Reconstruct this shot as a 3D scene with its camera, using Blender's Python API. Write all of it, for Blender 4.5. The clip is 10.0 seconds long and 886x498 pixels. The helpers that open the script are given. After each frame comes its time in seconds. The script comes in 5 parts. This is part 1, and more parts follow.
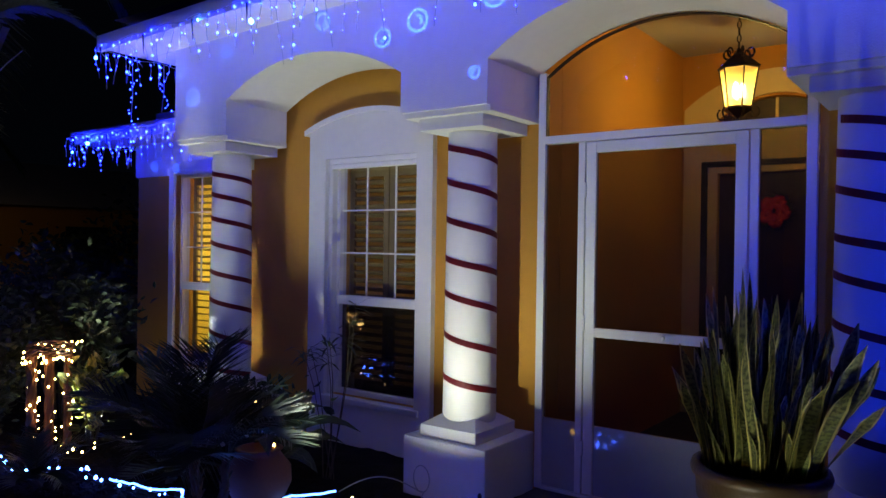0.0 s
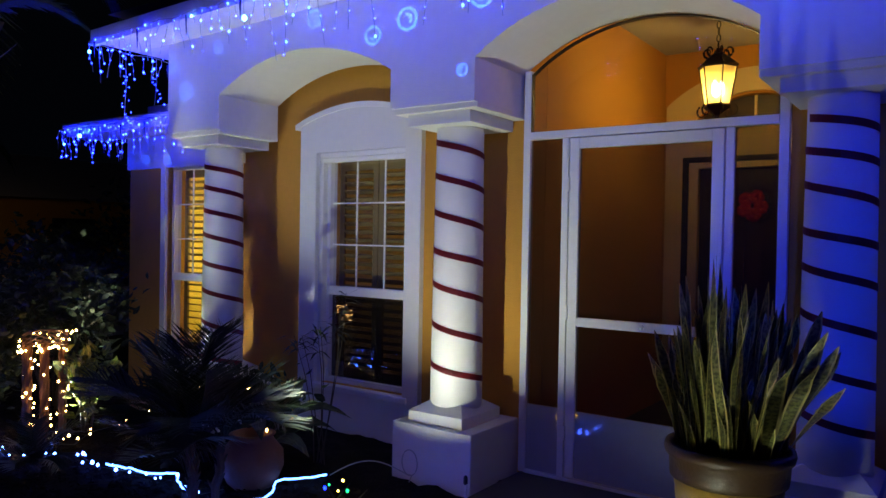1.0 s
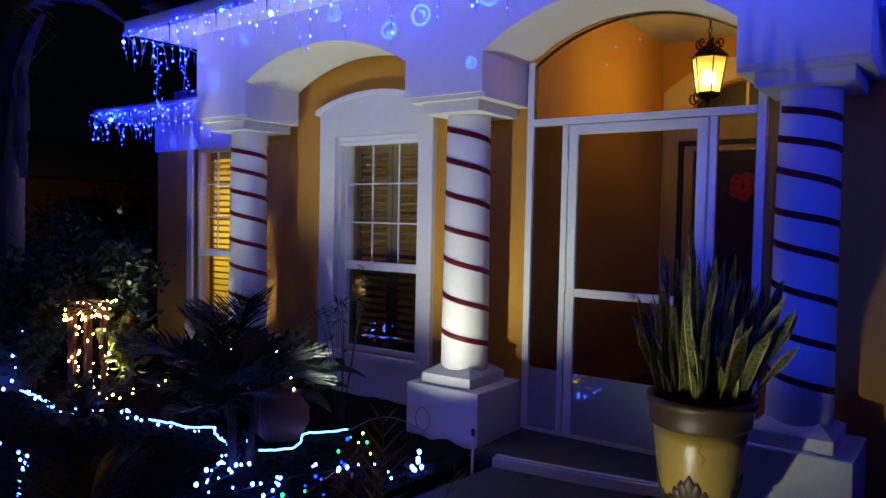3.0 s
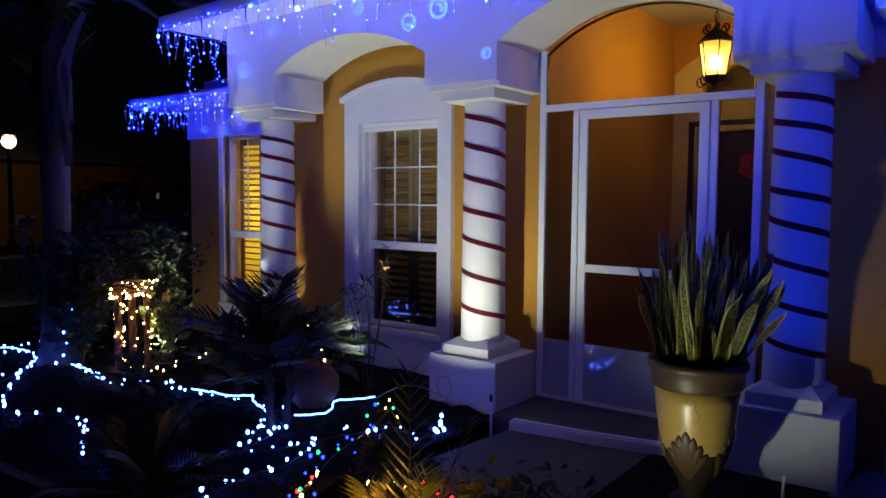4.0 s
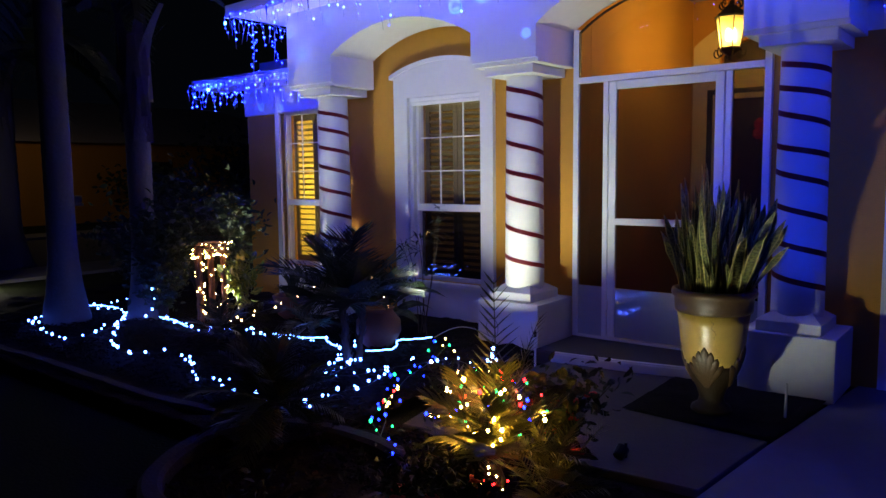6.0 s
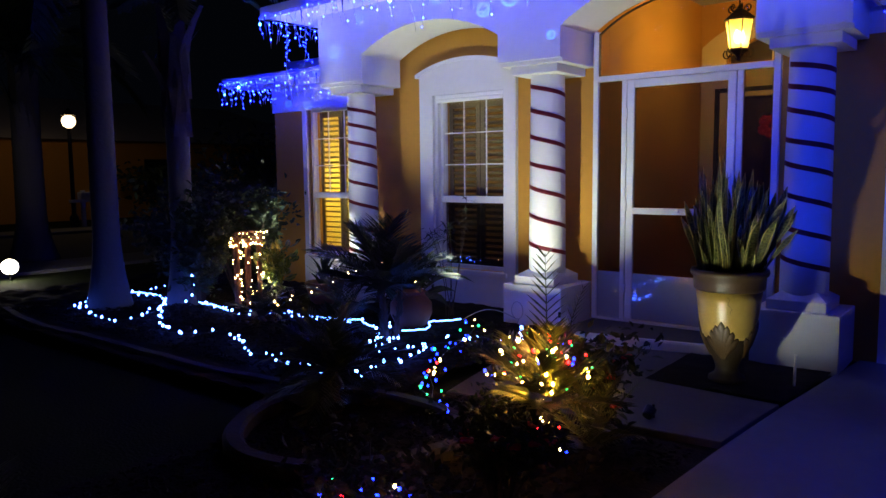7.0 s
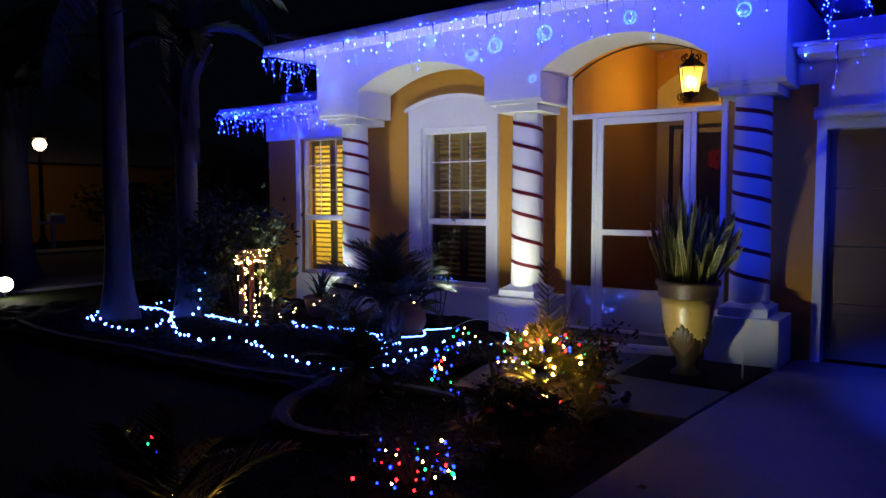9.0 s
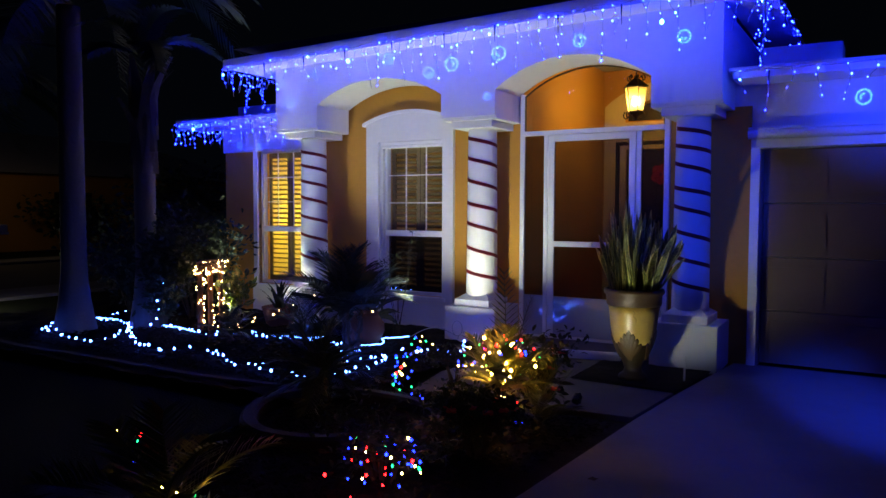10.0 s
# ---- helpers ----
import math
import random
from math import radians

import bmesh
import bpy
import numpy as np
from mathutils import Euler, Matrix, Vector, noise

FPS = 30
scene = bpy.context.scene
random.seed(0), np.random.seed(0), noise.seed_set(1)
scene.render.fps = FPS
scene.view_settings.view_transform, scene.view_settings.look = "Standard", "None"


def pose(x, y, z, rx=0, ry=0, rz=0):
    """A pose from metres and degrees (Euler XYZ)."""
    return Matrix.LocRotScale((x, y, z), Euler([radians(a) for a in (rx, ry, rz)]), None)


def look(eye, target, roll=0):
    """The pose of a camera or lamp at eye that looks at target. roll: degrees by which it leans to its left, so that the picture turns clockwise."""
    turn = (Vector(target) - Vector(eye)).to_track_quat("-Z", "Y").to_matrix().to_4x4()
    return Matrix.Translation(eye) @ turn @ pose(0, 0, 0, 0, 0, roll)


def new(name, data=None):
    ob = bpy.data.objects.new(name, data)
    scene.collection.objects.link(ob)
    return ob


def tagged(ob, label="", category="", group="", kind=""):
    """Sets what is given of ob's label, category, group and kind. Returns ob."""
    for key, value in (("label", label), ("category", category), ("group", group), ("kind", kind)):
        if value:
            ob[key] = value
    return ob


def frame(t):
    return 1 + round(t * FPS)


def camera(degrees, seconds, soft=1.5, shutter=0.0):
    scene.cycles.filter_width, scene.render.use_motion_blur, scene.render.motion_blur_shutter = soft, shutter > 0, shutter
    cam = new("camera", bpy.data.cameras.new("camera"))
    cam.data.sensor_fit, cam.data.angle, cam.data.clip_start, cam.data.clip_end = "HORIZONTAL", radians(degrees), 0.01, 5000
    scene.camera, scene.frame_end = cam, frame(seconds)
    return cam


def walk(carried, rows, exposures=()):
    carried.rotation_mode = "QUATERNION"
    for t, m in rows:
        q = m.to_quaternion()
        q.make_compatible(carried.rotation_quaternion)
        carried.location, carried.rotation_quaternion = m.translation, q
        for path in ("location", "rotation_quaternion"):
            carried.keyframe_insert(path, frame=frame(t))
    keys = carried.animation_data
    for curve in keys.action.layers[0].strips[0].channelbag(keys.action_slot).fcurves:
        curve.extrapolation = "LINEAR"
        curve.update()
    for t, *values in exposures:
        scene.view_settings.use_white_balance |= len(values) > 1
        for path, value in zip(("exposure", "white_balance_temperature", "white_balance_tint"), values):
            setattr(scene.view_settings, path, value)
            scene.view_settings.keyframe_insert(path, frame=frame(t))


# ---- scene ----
cam = camera(61.5, 10.0)
PATH = [
    (0, (2.608, -3.563, 1.607), (1.431, -1.946, 1.594), 0.8),
    (0.5, (2.646, -3.618, 1.609), (1.483, -1.991, 1.586), 0.9),
    (1, (2.693, -3.688, 1.601), (1.544, -2.051, 1.57), 1.0),
    (1.5, (2.749, -3.759, 1.596), (1.604, -2.12, 1.556), 1.0),
    (2, (2.817, -3.837, 1.591), (1.668, -2.201, 1.539), 1.0),
    (2.5, (2.87, -3.955, 1.59), (1.72, -2.32, 1.524), 1.2),
    (4, (3.161, -4.355, 1.605), (1.955, -2.765, 1.464), 0.4),
    (4.5, (3.285, -4.515, 1.574), (2.061, -2.942, 1.411), -0.0),
    (5, (3.385, -4.665, 1.541), (2.144, -3.106, 1.361), -0.4),
    (5.5, (3.431, -4.87, 1.537), (2.185, -3.319, 1.335), -0.7),
    (7, (3.494, -5.648, 1.452), (2.26, -4.087, 1.246), -0.6),
    (7.5, (3.554, -5.881, 1.45), (2.313, -4.326, 1.252), -0.6),
    (8, (3.617, -6.088, 1.435), (2.391, -4.517, 1.259), -0.4),
    (8.5, (3.647, -6.328, 1.436), (2.468, -4.72, 1.28), -0.2),
    (9, (3.677, -6.54, 1.445), (2.543, -4.898, 1.307), -0.1),
    (9.5, (3.709, -6.695, 1.443), (2.614, -5.026, 1.324), 0.1),
    (10, (3.749, -6.797, 1.45), (2.728, -5.081, 1.344), 0.2),
]
walk(cam, [(t, look(eye, target, roll)) for t, eye, target, roll in PATH], [(0.0, -0.22), (2.5, -0.16), (4.0, -0.06), (5.0, 0.06), (7.0, 0.28), (10.0, 0.20)])

# ---- world and lights ----
world = bpy.data.worlds.new("night_sky")
scene.world = world
world.use_nodes = True
world.node_tree.nodes["Background"].inputs["Color"].default_value = (0.10, 0.14, 0.26, 1)
world.node_tree.nodes["Background"].inputs["Strength"].default_value = 0.006


def lamp(name, kind, m, watts, colour, **more):
    data = bpy.data.lights.new(name, kind)
    data.energy, data.color = watts, colour
    if kind == "SPOT":
        data.spot_size, data.spot_blend = radians(more.get("angle", 90)), more.get("blend", 0.6)
    if kind == "AREA":
        data.shape, data.size, data.size_y = "RECTANGLE", more["size"], more["size_y"]
    else:
        data.shadow_soft_size = more.get("radius", 0.03)
    ob = new(name, data)
    ob.matrix_world = m
    return ob


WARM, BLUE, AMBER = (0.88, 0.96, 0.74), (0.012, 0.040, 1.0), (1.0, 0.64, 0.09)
FLOODS = [((0.12, -0.92, 0.14), (-0.04, 0.24, 2.15), 128, 98), ((-2.98, -0.82, 0.14), (-2.10, 0.30, 1.9), 130, 100), ((-2.46, -1.02, 0.16), (-1.45, 0.20, 2.9), 110, 66),
          ((1.84, -1.60, 0.10), (2.02, 0.30, 1.35), 38, 80), ((-3.10, -0.10, 0.14), (-3.75, 0.66, 1.2), 4, 110)]
for eye, aim, watts, angle in FLOODS:
    lamp("flood_lamp", "SPOT", look(eye, aim), watts, WARM, angle=angle, blend=0.75, radius=0.014)
# blue projector that throws rings on the front: a sharp source and a wider, softer one behind the same slots
PROJECTOR = Vector((3.3, -7.6, 1.9))
lamp("projector_lamp", "SPOT", look(PROJECTOR, (0.4, 0, 2.6)), 17000, (0.025, 0.13, 1.0), angle=64, blend=0.15, radius=0.0003)
lamp("projector_lamp", "SPOT", look(PROJECTOR, (0.4, 0, 2.6)), 5000, (0.008, 0.022, 1.0), angle=64, blend=0.15, radius=0.010)
# unseen blue spots without fixtures, added to brighten single areas of front and drive
lamp("blue_patch_lamp", "SPOT", look((4.1, -7.6, 2.3), (2.20, 0.1, 1.55)), 1150, BLUE, angle=13, blend=0.6, radius=0.10)
lamp("blue_patch_lamp", "SPOT", look((4.4, -7.4, 3.2), (2.15, 0.0, 3.0)), 1500, BLUE, angle=12, blend=1.0, radius=0.10)
lamp("blue_patch_lamp", "SPOT", look((4.4, -7.4, 3.2), (-0.8, 0.0, 3.1)), 560, BLUE, angle=34, blend=1.0, radius=0.12)
lamp("blue_patch_lamp", "SPOT", look((5.2, -7.0, 2.8), (3.55, -0.55, 0.0)), 4200, BLUE, angle=11, blend=1.0, radius=0.12)
lamp("blue_patch_lamp", "SPOT", look((5.2, -7.0, 2.8), (2.95, -2.0, 0.0)), 430, BLUE, angle=13, blend=1.0, radius=0.12)
lamp("blue_patch_lamp", "SPOT", look((5.2, -7.0, 2.8), (3.75, 0.65, 2.40)), 2600, BLUE, angle=11, blend=1.0, radius=0.06)
lamp("lantern_lamp", "POINT", pose(1.16, 2.0, 2.74), 14, AMBER, radius=0.035)
lamp("room_lamp", "POINT", pose(-3.3, 1.75, 1.35), 44, (1.0, 0.82, 0.11), radius=0.12)
lamp("room_lamp", "POINT", pose(-1.1, 2.6, 2.2), 5, (1.0, 0.66, 0.22), radius=0.12)
lamp("street_lamp_bulb", "POINT", pose(-17.4, 4.25, 2.95), 5, (1.0, 0.72, 0.42), radius=0.12)
lamp("yard_flood_lamp", "POINT", pose(-7.62, -1.32, 0.22), 12, (1.0, 0.93, 0.78), radius=0.06)


# ---- materials ----
def material(name, colour, rough=0.6, metal=0.0, vary=0.15, scale=6.0, bump=0.0, bump_scale=60.0, spread=0.0, sheen_stain=None, spec=0.5):
    """A surface with variation at two scales, stains and fine relief. spread: how much single pieces differ."""
    m = bpy.data.materials.new(name)
    m.use_nodes = True
    n, l = m.node_tree.nodes, m.node_tree.links
    b = n["Principled BSDF"]
    tc = n.new("ShaderNodeTexCoord")
    big, fine = n.new("ShaderNodeTexNoise"), n.new("ShaderNodeTexNoise")
    big.inputs["Scale"].default_value, big.inputs["Detail"].default_value = scale * 0.35, 5
    fine.inputs["Scale"].default_value, fine.inputs["Detail"].default_value = scale * 5, 4
    for t in (big, fine):
        l.new(tc.outputs["Object"], t.inputs["Vector"])
    ramp = n.new("ShaderNodeMapRange")
    ramp.inputs["To Min"].default_value, ramp.inputs["To Max"].default_value = 1 - vary * 1.6, 1 + vary * 1.2
    add = n.new("ShaderNodeMath")
    add.operation = "MULTIPLY_ADD"
    l.new(fine.outputs["Fac"], add.inputs[0])
    add.inputs[1].default_value = 0.45
    half = n.new("ShaderNodeMath")
    half.operation = "MULTIPLY"
    half.inputs[1].default_value = 0.55
    l.new(big.outputs["Fac"], half.inputs[0])
    l.new(half.outputs[0], add.inputs[2])
    l.new(add.outputs[0], ramp.inputs["Value"])
    value = ramp.outputs[0]
    if spread:
        info = n.new("ShaderNodeObjectInfo")
        r2 = n.new("ShaderNodeMapRange")
        r2.inputs["To Min"].default_value, r2.inputs["To Max"].default_value = 1 - spread, 1 + spread
        l.new(info.outputs["Random"], r2.inputs["Value"])
        mul = n.new("ShaderNodeMath")
        mul.operation = "MULTIPLY"
        l.new(value, mul.inputs[0])
        l.new(r2.outputs[0], mul.inputs[1])
        value = mul.outputs[0]
    mix = n.new("ShaderNodeVectorMath")
    mix.operation = "SCALE"
    mix.inputs[0].default_value = colour
    l.new(value, mix.inputs["Scale"])
    out = mix.outputs[0]
    if sheen_stain:
        st = n.new("ShaderNodeTexNoise")
        st.inputs["Scale"].default_value, st.inputs["Detail"].default_value = scale * 0.8, 8
        l.new(tc.outputs["Object"], st.inputs["Vector"])
        rr = n.new("ShaderNodeMapRange")
        rr.inputs["From Min"].default_value, rr.inputs["From Max"].default_value = 0.55, 0.75
        l.new(st.outputs["Fac"], rr.inputs["Value"])
        mx = n.new("ShaderNodeMix")
        mx.data_type = "RGBA"
        l.new(rr.outputs[0], mx.inputs[0])
        l.new(out, mx.inputs[6])
        mx.inputs[7].default_value = (*sheen_stain, 1)
        out = mx.outputs[2]
    l.new(out, b.inputs["Base Color"])
    b.inputs["Metallic"].default_value = metal
    b.inputs["Specular IOR Level"].default_value = spec
    rg = n.new("ShaderNodeMapRange")
    rg.inputs["To Min"].default_value, rg.inputs["To Max"].default_value = max(0.02, rough - 0.12), min(1, rough + 0.12)
    l.new(big.outputs["Fac"], rg.inputs["Value"])
    l.new(rg.outputs[0], b.inputs["Roughness"])
    if bump:
        bt = n.new("ShaderNodeTexNoise")
        bt.inputs["Scale"].default_value, bt.inputs["Detail"].default_value = bump_scale, 4
        l.new(tc.outputs["Object"], bt.inputs["Vector"])
        bp = n.new("ShaderNodeBump")
        bp.inputs["Strength"].default_value, bp.inputs["Distance"].default_value = bump, 0.01
        l.new(bt.outputs["Fac"], bp.inputs["Height"])
        l.new(bp.outputs[0], b.inputs["Normal"])
    return m


def glowing(name, colour, strength):
    m = bpy.data.materials.new(name)
    m.use_nodes = True
    b = m.node_tree.nodes["Principled BSDF"]
    b.inputs["Base Color"].default_value = (*[min(1, c) for c in colour], 1)
    b.inputs["Emission Color"].default_value = (*colour, 1)
    b.inputs["Emission Strength"].default_value = strength
    return m


def see_through(name, tint, clear, rough, gloss):
    """Glass or screen cloth: part clear, part a thin glossy coat of tint."""
    m = bpy.data.materials.new(name)
    m.use_nodes = True
    n, l = m.node_tree.nodes, m.node_tree.links
    n.remove(n["Principled BSDF"])
    tr, df, gl = n.new("ShaderNodeBsdfTransparent"), n.new("ShaderNodeBsdfDiffuse"), n.new("ShaderNodeBsdfGlossy")
    df.inputs["Color"].default_value = (*tint, 1)
    gl.inputs["Roughness"].default_value = rough
    m1, m2 = n.new("ShaderNodeMixShader"), n.new("ShaderNodeMixShader")
    m2.inputs[0].default_value = gloss
    m1.inputs[0].default_value = clear
    l.new(df.outputs[0], m1.inputs[1])
    l.new(tr.outputs[0], m1.inputs[2])
    l.new(m1.outputs[0], m2.inputs[1])
    l.new(gl.outputs[0], m2.inputs[2])
    l.new(m2.outputs[0], n["Material Output"].inputs["Surface"])
    return m


def leaf_material(name, green, edge, banded=False, rough=0.45):
    """Leaf: u runs across, v along. A paler rim, darker cross bands, a midrib."""
    m = bpy.data.materials.new(name)
    m.use_nodes = True
    n, l = m.node_tree.nodes, m.node_tree.links
    b = n["Principled BSDF"]
    uv = n.new("ShaderNodeUVMap")
    sep = n.new("ShaderNodeSeparateXYZ")
    l.new(uv.outputs[0], sep.inputs[0])
    off = n.new("ShaderNodeMath")
    off.operation = "SUBTRACT"
    off.inputs[1].default_value = 0.5
    l.new(sep.outputs["X"], off.inputs[0])
    ab = n.new("ShaderNodeMath")
    ab.operation = "ABSOLUTE"
    l.new(off.outputs[0], ab.inputs[0])
    rim = n.new("ShaderNodeMapRange")
    rim.inputs["From Min"].default_value, rim.inputs["From Max"].default_value = (0.33, 0.38) if banded else (0.10, 0.0)
    l.new(ab.outputs[0], rim.inputs["Value"])
    inner = n.new("ShaderNodeMix")
    inner.data_type = "RGBA"
    inner.inputs[6].default_value = (*green, 1)
    inner.inputs[7].default_value = (*[c * 0.30 for c in green], 1)
    wave = n.new("ShaderNodeTexNoise")
    wave.inputs["Scale"].default_value, wave.inputs["Detail"].default_value = 1.0, 3
    mp = n.new("ShaderNodeMapping")
    mp.inputs["Scale"].default_value = (3, 34, 1) if banded else (8, 5, 1)
    l.new(uv.outputs[0], mp.inputs["Vector"])
    l.new(mp.outputs[0], wave.inputs["Vector"])
    wr = n.new("ShaderNodeMapRange")
    wr.inputs["From Min"].default_value, wr.inputs["From Max"].default_value = 0.42, 0.58
    l.new(wave.outputs["Fac"], wr.inputs["Value"])
    l.new(wr.outputs[0], inner.inputs[0])
    outer = n.new("ShaderNodeMix")
    outer.data_type = "RGBA"
    l.new(rim.outputs[0], outer.inputs[0])
    l.new(inner.outputs[2], outer.inputs[6])
    outer.inputs[7].default_value = (*edge, 1)
    info = n.new("ShaderNodeObjectInfo")
    r2 = n.new("ShaderNodeMapRange")
    r2.inputs["To Min"].default_value, r2.inputs["To Max"].default_value = 0.65, 1.3
    l.new(info.outputs["Random"], r2.inputs["Value"])
    sc = n.new("ShaderNodeVectorMath")
    sc.operation = "SCALE"
    l.new(outer.outputs[2], sc.inputs[0])
    l.new(r2.outputs[0], sc.inputs["Scale"])
    l.new(sc.outputs[0], b.inputs["Base Color"])
    b.inputs["Roughness"].default_value = rough
    return m


STUCCO = material("white_stucco", (0.74, 0.73, 0.70), 0.85, vary=0.07, scale=3, bump=0.35, bump_scale=140)
TRIM = material("white_trim", (0.80, 0.79, 0.76), 0.6, vary=0.05, scale=4, bump=0.08, bump_scale=90)
OCHRE = material("ochre_stucco", (0.56, 0.27, 0.034), 0.85, vary=0.10, scale=3, bump=0.4, bump_scale=130)
COLUMN = material("column_paint", (0.80, 0.79, 0.75), 0.55, vary=0.05, scale=4, bump=0.10, bump_scale=80)
RIBBON = material("red_ribbon", (0.22, 0.012, 0.02), 0.5, vary=0.15, scale=20, bump=0.1, bump_scale=300)
ALUMINIUM = material("white_aluminium", (0.72, 0.73, 0.74), 0.35, metal=0.0, vary=0.04, scale=5)
KICK = material("enamel_kick_plate", (0.38, 0.40, 0.44), 0.0, vary=0.08, scale=4, spec=0.6)
CONCRETE = material("concrete", (0.17, 0.166, 0.166), 0.85, vary=0.14, scale=2, bump=0.3, bump_scale=90, sheen_stain=(0.135, 0.13, 0.127))
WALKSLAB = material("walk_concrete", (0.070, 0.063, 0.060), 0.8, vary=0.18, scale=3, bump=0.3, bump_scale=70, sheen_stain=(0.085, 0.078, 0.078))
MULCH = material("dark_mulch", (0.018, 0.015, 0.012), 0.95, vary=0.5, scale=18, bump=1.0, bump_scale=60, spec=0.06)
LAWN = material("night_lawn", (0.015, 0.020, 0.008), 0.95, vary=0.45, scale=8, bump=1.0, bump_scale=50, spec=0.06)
CURB = material("dark_curb", (0.022, 0.019, 0.017), 0.9, vary=0.2, scale=6, bump=0.5, bump_scale=50, spread=0.2)
ROAD = material("asphalt", (0.06, 0.058, 0.055), 0.9, vary=0.2, scale=3, bump=0.4, bump_scale=80)
GARAGE = material("taupe_garage_paint", (0.20, 0.125, 0.08), 0.5, vary=0.06, scale=4, bump=0.05, bump_scale=200)
SHUTTER = material("tan_shutter", (0.25, 0.185, 0.08), 0.5, vary=0.08, scale=6, spread=0.08)
GLASS = see_through("window_glass", (0.02, 0.02, 0.02), 0.94, 0.01, 0.05)
FANLIGHT = see_through("fanlight_glass", (0.02, 0.02, 0.02), 0.95, 0.01, 0.012)
SCREEN = see_through("insect_screen", (0.012, 0.010, 0.009), 0.50, 0.30, 0.001)
BLACK = material("black_iron", (0.015, 0.013, 0.012), 0.45, metal=0.3, vary=0.2, scale=20, bump=0.2, bump_scale=120)
DARKWOOD = material("dark_door_paint", (0.03, 0.016, 0.012), 0.4, vary=0.2, scale=6)
CREAM = material("cream_plaster", (0.72, 0.58, 0.30), 0.8, vary=0.06, scale=3, bump=0.2, bump_scale=100)
ROOFING = material("pale_roof_tile", (0.42, 0.40, 0.37), 0.8, vary=0.2, scale=5, bump=0.3, bump_scale=40)
GLAZE = material("ochre_glaze", (0.40, 0.26, 0.055), 0.38, vary=0.16, scale=6, bump=0.06, bump_scale=30, sheen_stain=(0.31, 0.19, 0.05))
GLAZE_DARK = material("brown_glaze", (0.062, 0.033, 0.012), 0.45, vary=0.3, scale=14, bump=0.3, bump_scale=50)
# brown glaze, with extra shade put into the colour to dim bowl and foot
FOOT_GLAZE = material("dimmed_brown_glaze", (0.026, 0.015, 0.007), 0.6, vary=0.3, scale=14, bump=0.3, bump_scale=50, spec=0.25)
TERRACOTTA = material("terracotta", (0.13, 0.05, 0.026), 0.8, vary=0.2, scale=8, bump=0.15, bump_scale=60)
BARK = material("palm_bark", (0.125, 0.115, 0.10), 0.92, vary=0.25, scale=7, bump=0.6, bump_scale=26)
STEM = material("brown_stem", (0.055, 0.042, 0.024), 0.9, vary=0.3, scale=20, bump=0.4, bump_scale=60)
SANSEV = leaf_material("snake_plant_leaf", (0.25, 0.25, 0.08), (0.58, 0.50, 0.16), banded=True, rough=0.4)
FROND = leaf_material("palm_leaf", (0.030, 0.052, 0.022), (0.05, 0.075, 0.03))
# paler palm leaf: golden light of the bulbs on the fronds put into its colour
LIT_FROND = leaf_material("lit_palm_leaf", (0.13, 0.15, 0.045), (0.22, 0.22, 0.07))
BROAD = leaf_material("broad_leaf", (0.024, 0.044, 0.014), (0.05, 0.07, 0.025), rough=0.75)
CROTON = leaf_material("yellow_green_leaf", (0.16, 0.19, 0.03), (0.34, 0.30, 0.05), rough=0.4)
PETAL = material("red_petal", (0.45, 0.02, 0.025), 0.6, vary=0.25, scale=20)
RATTAN = material("brown_rattan", (0.17, 0.075, 0.028), 0.7, vary=0.3, scale=30)
CABLE = material("pale_cable", (0.35, 0.38, 0.36), 0.5, vary=0.1, scale=30)
DARKCABLE = material("dark_green_cable", (0.02, 0.035, 0.02), 0.6, vary=0.1, scale=30)
BLUE_LED = glowing("blue_led", (0.004, 0.010, 1.0), 160)
BLUE_LED_HOT = glowing("blue_led_bright", (0.03, 0.16, 1.0), 75)
WHITE_LED = glowing("white_led", (0.042, 0.11, 1.0), 55)
ROPE_LED = glowing("white_rope_led", (0.09, 0.25, 1.0), 10)
WARM_LED = glowing("warm_led", (1.0, 0.56, 0.17), 22)
RED_LED = glowing("red_led", (1.0, 0.007, 0.008), 22)
GREEN_LED = glowing("green_led", (0.02, 1.0, 0.25), 3.5)
GOLD_LED = glowing("gold_led", (1.0, 0.48, 0.045), 280)
YELLOW_LED = glowing("yellow_led", (1.0, 0.52, 0.05), 80)
ICICLE = material("clear_blue_plastic", (0.03, 0.05, 0.14), 0.25, vary=0.1, scale=30, spec=0.6)
DEEP_LED = glowing("deep_blue_led", (0.005, 0.016, 1.0), 18)
LAMP_GLOW = glowing("lit_lamp_lens", (1.0, 0.92, 0.75), 12)
STREET_GLOW = glowing("lit_street_globe", (1.0, 0.70, 0.38), 4)
BULB_GLOW = glowing("lit_lantern_bulb", (1.0, 0.72, 0.28), 45)
AMBER_GLASS = see_through("seeded_amber_glass", (1.0, 0.86, 0.50), 0.62, 0.2, 0.04)


# ---- building blocks ----
def box(bm, x0, x1, y0, y1, z0, z1, bevel=0.0):
    r = bmesh.ops.create_cube(bm, size=1, matrix=Matrix.Translation(((x0 + x1) / 2, (y0 + y1) / 2, (z0 + z1) / 2)) @ Matrix.Diagonal((x1 - x0, y1 - y0, z1 - z0, 1)))
    if bevel:
        edges = list({e for v in r["verts"] for e in v.link_edges})
        bmesh.ops.bevel(bm, geom=edges, offset=bevel, segments=2, affect="EDGES", profile=0.6)
    return bm


def box_mesh(*a, **k):
    return box(bmesh.new(), *a, **k)


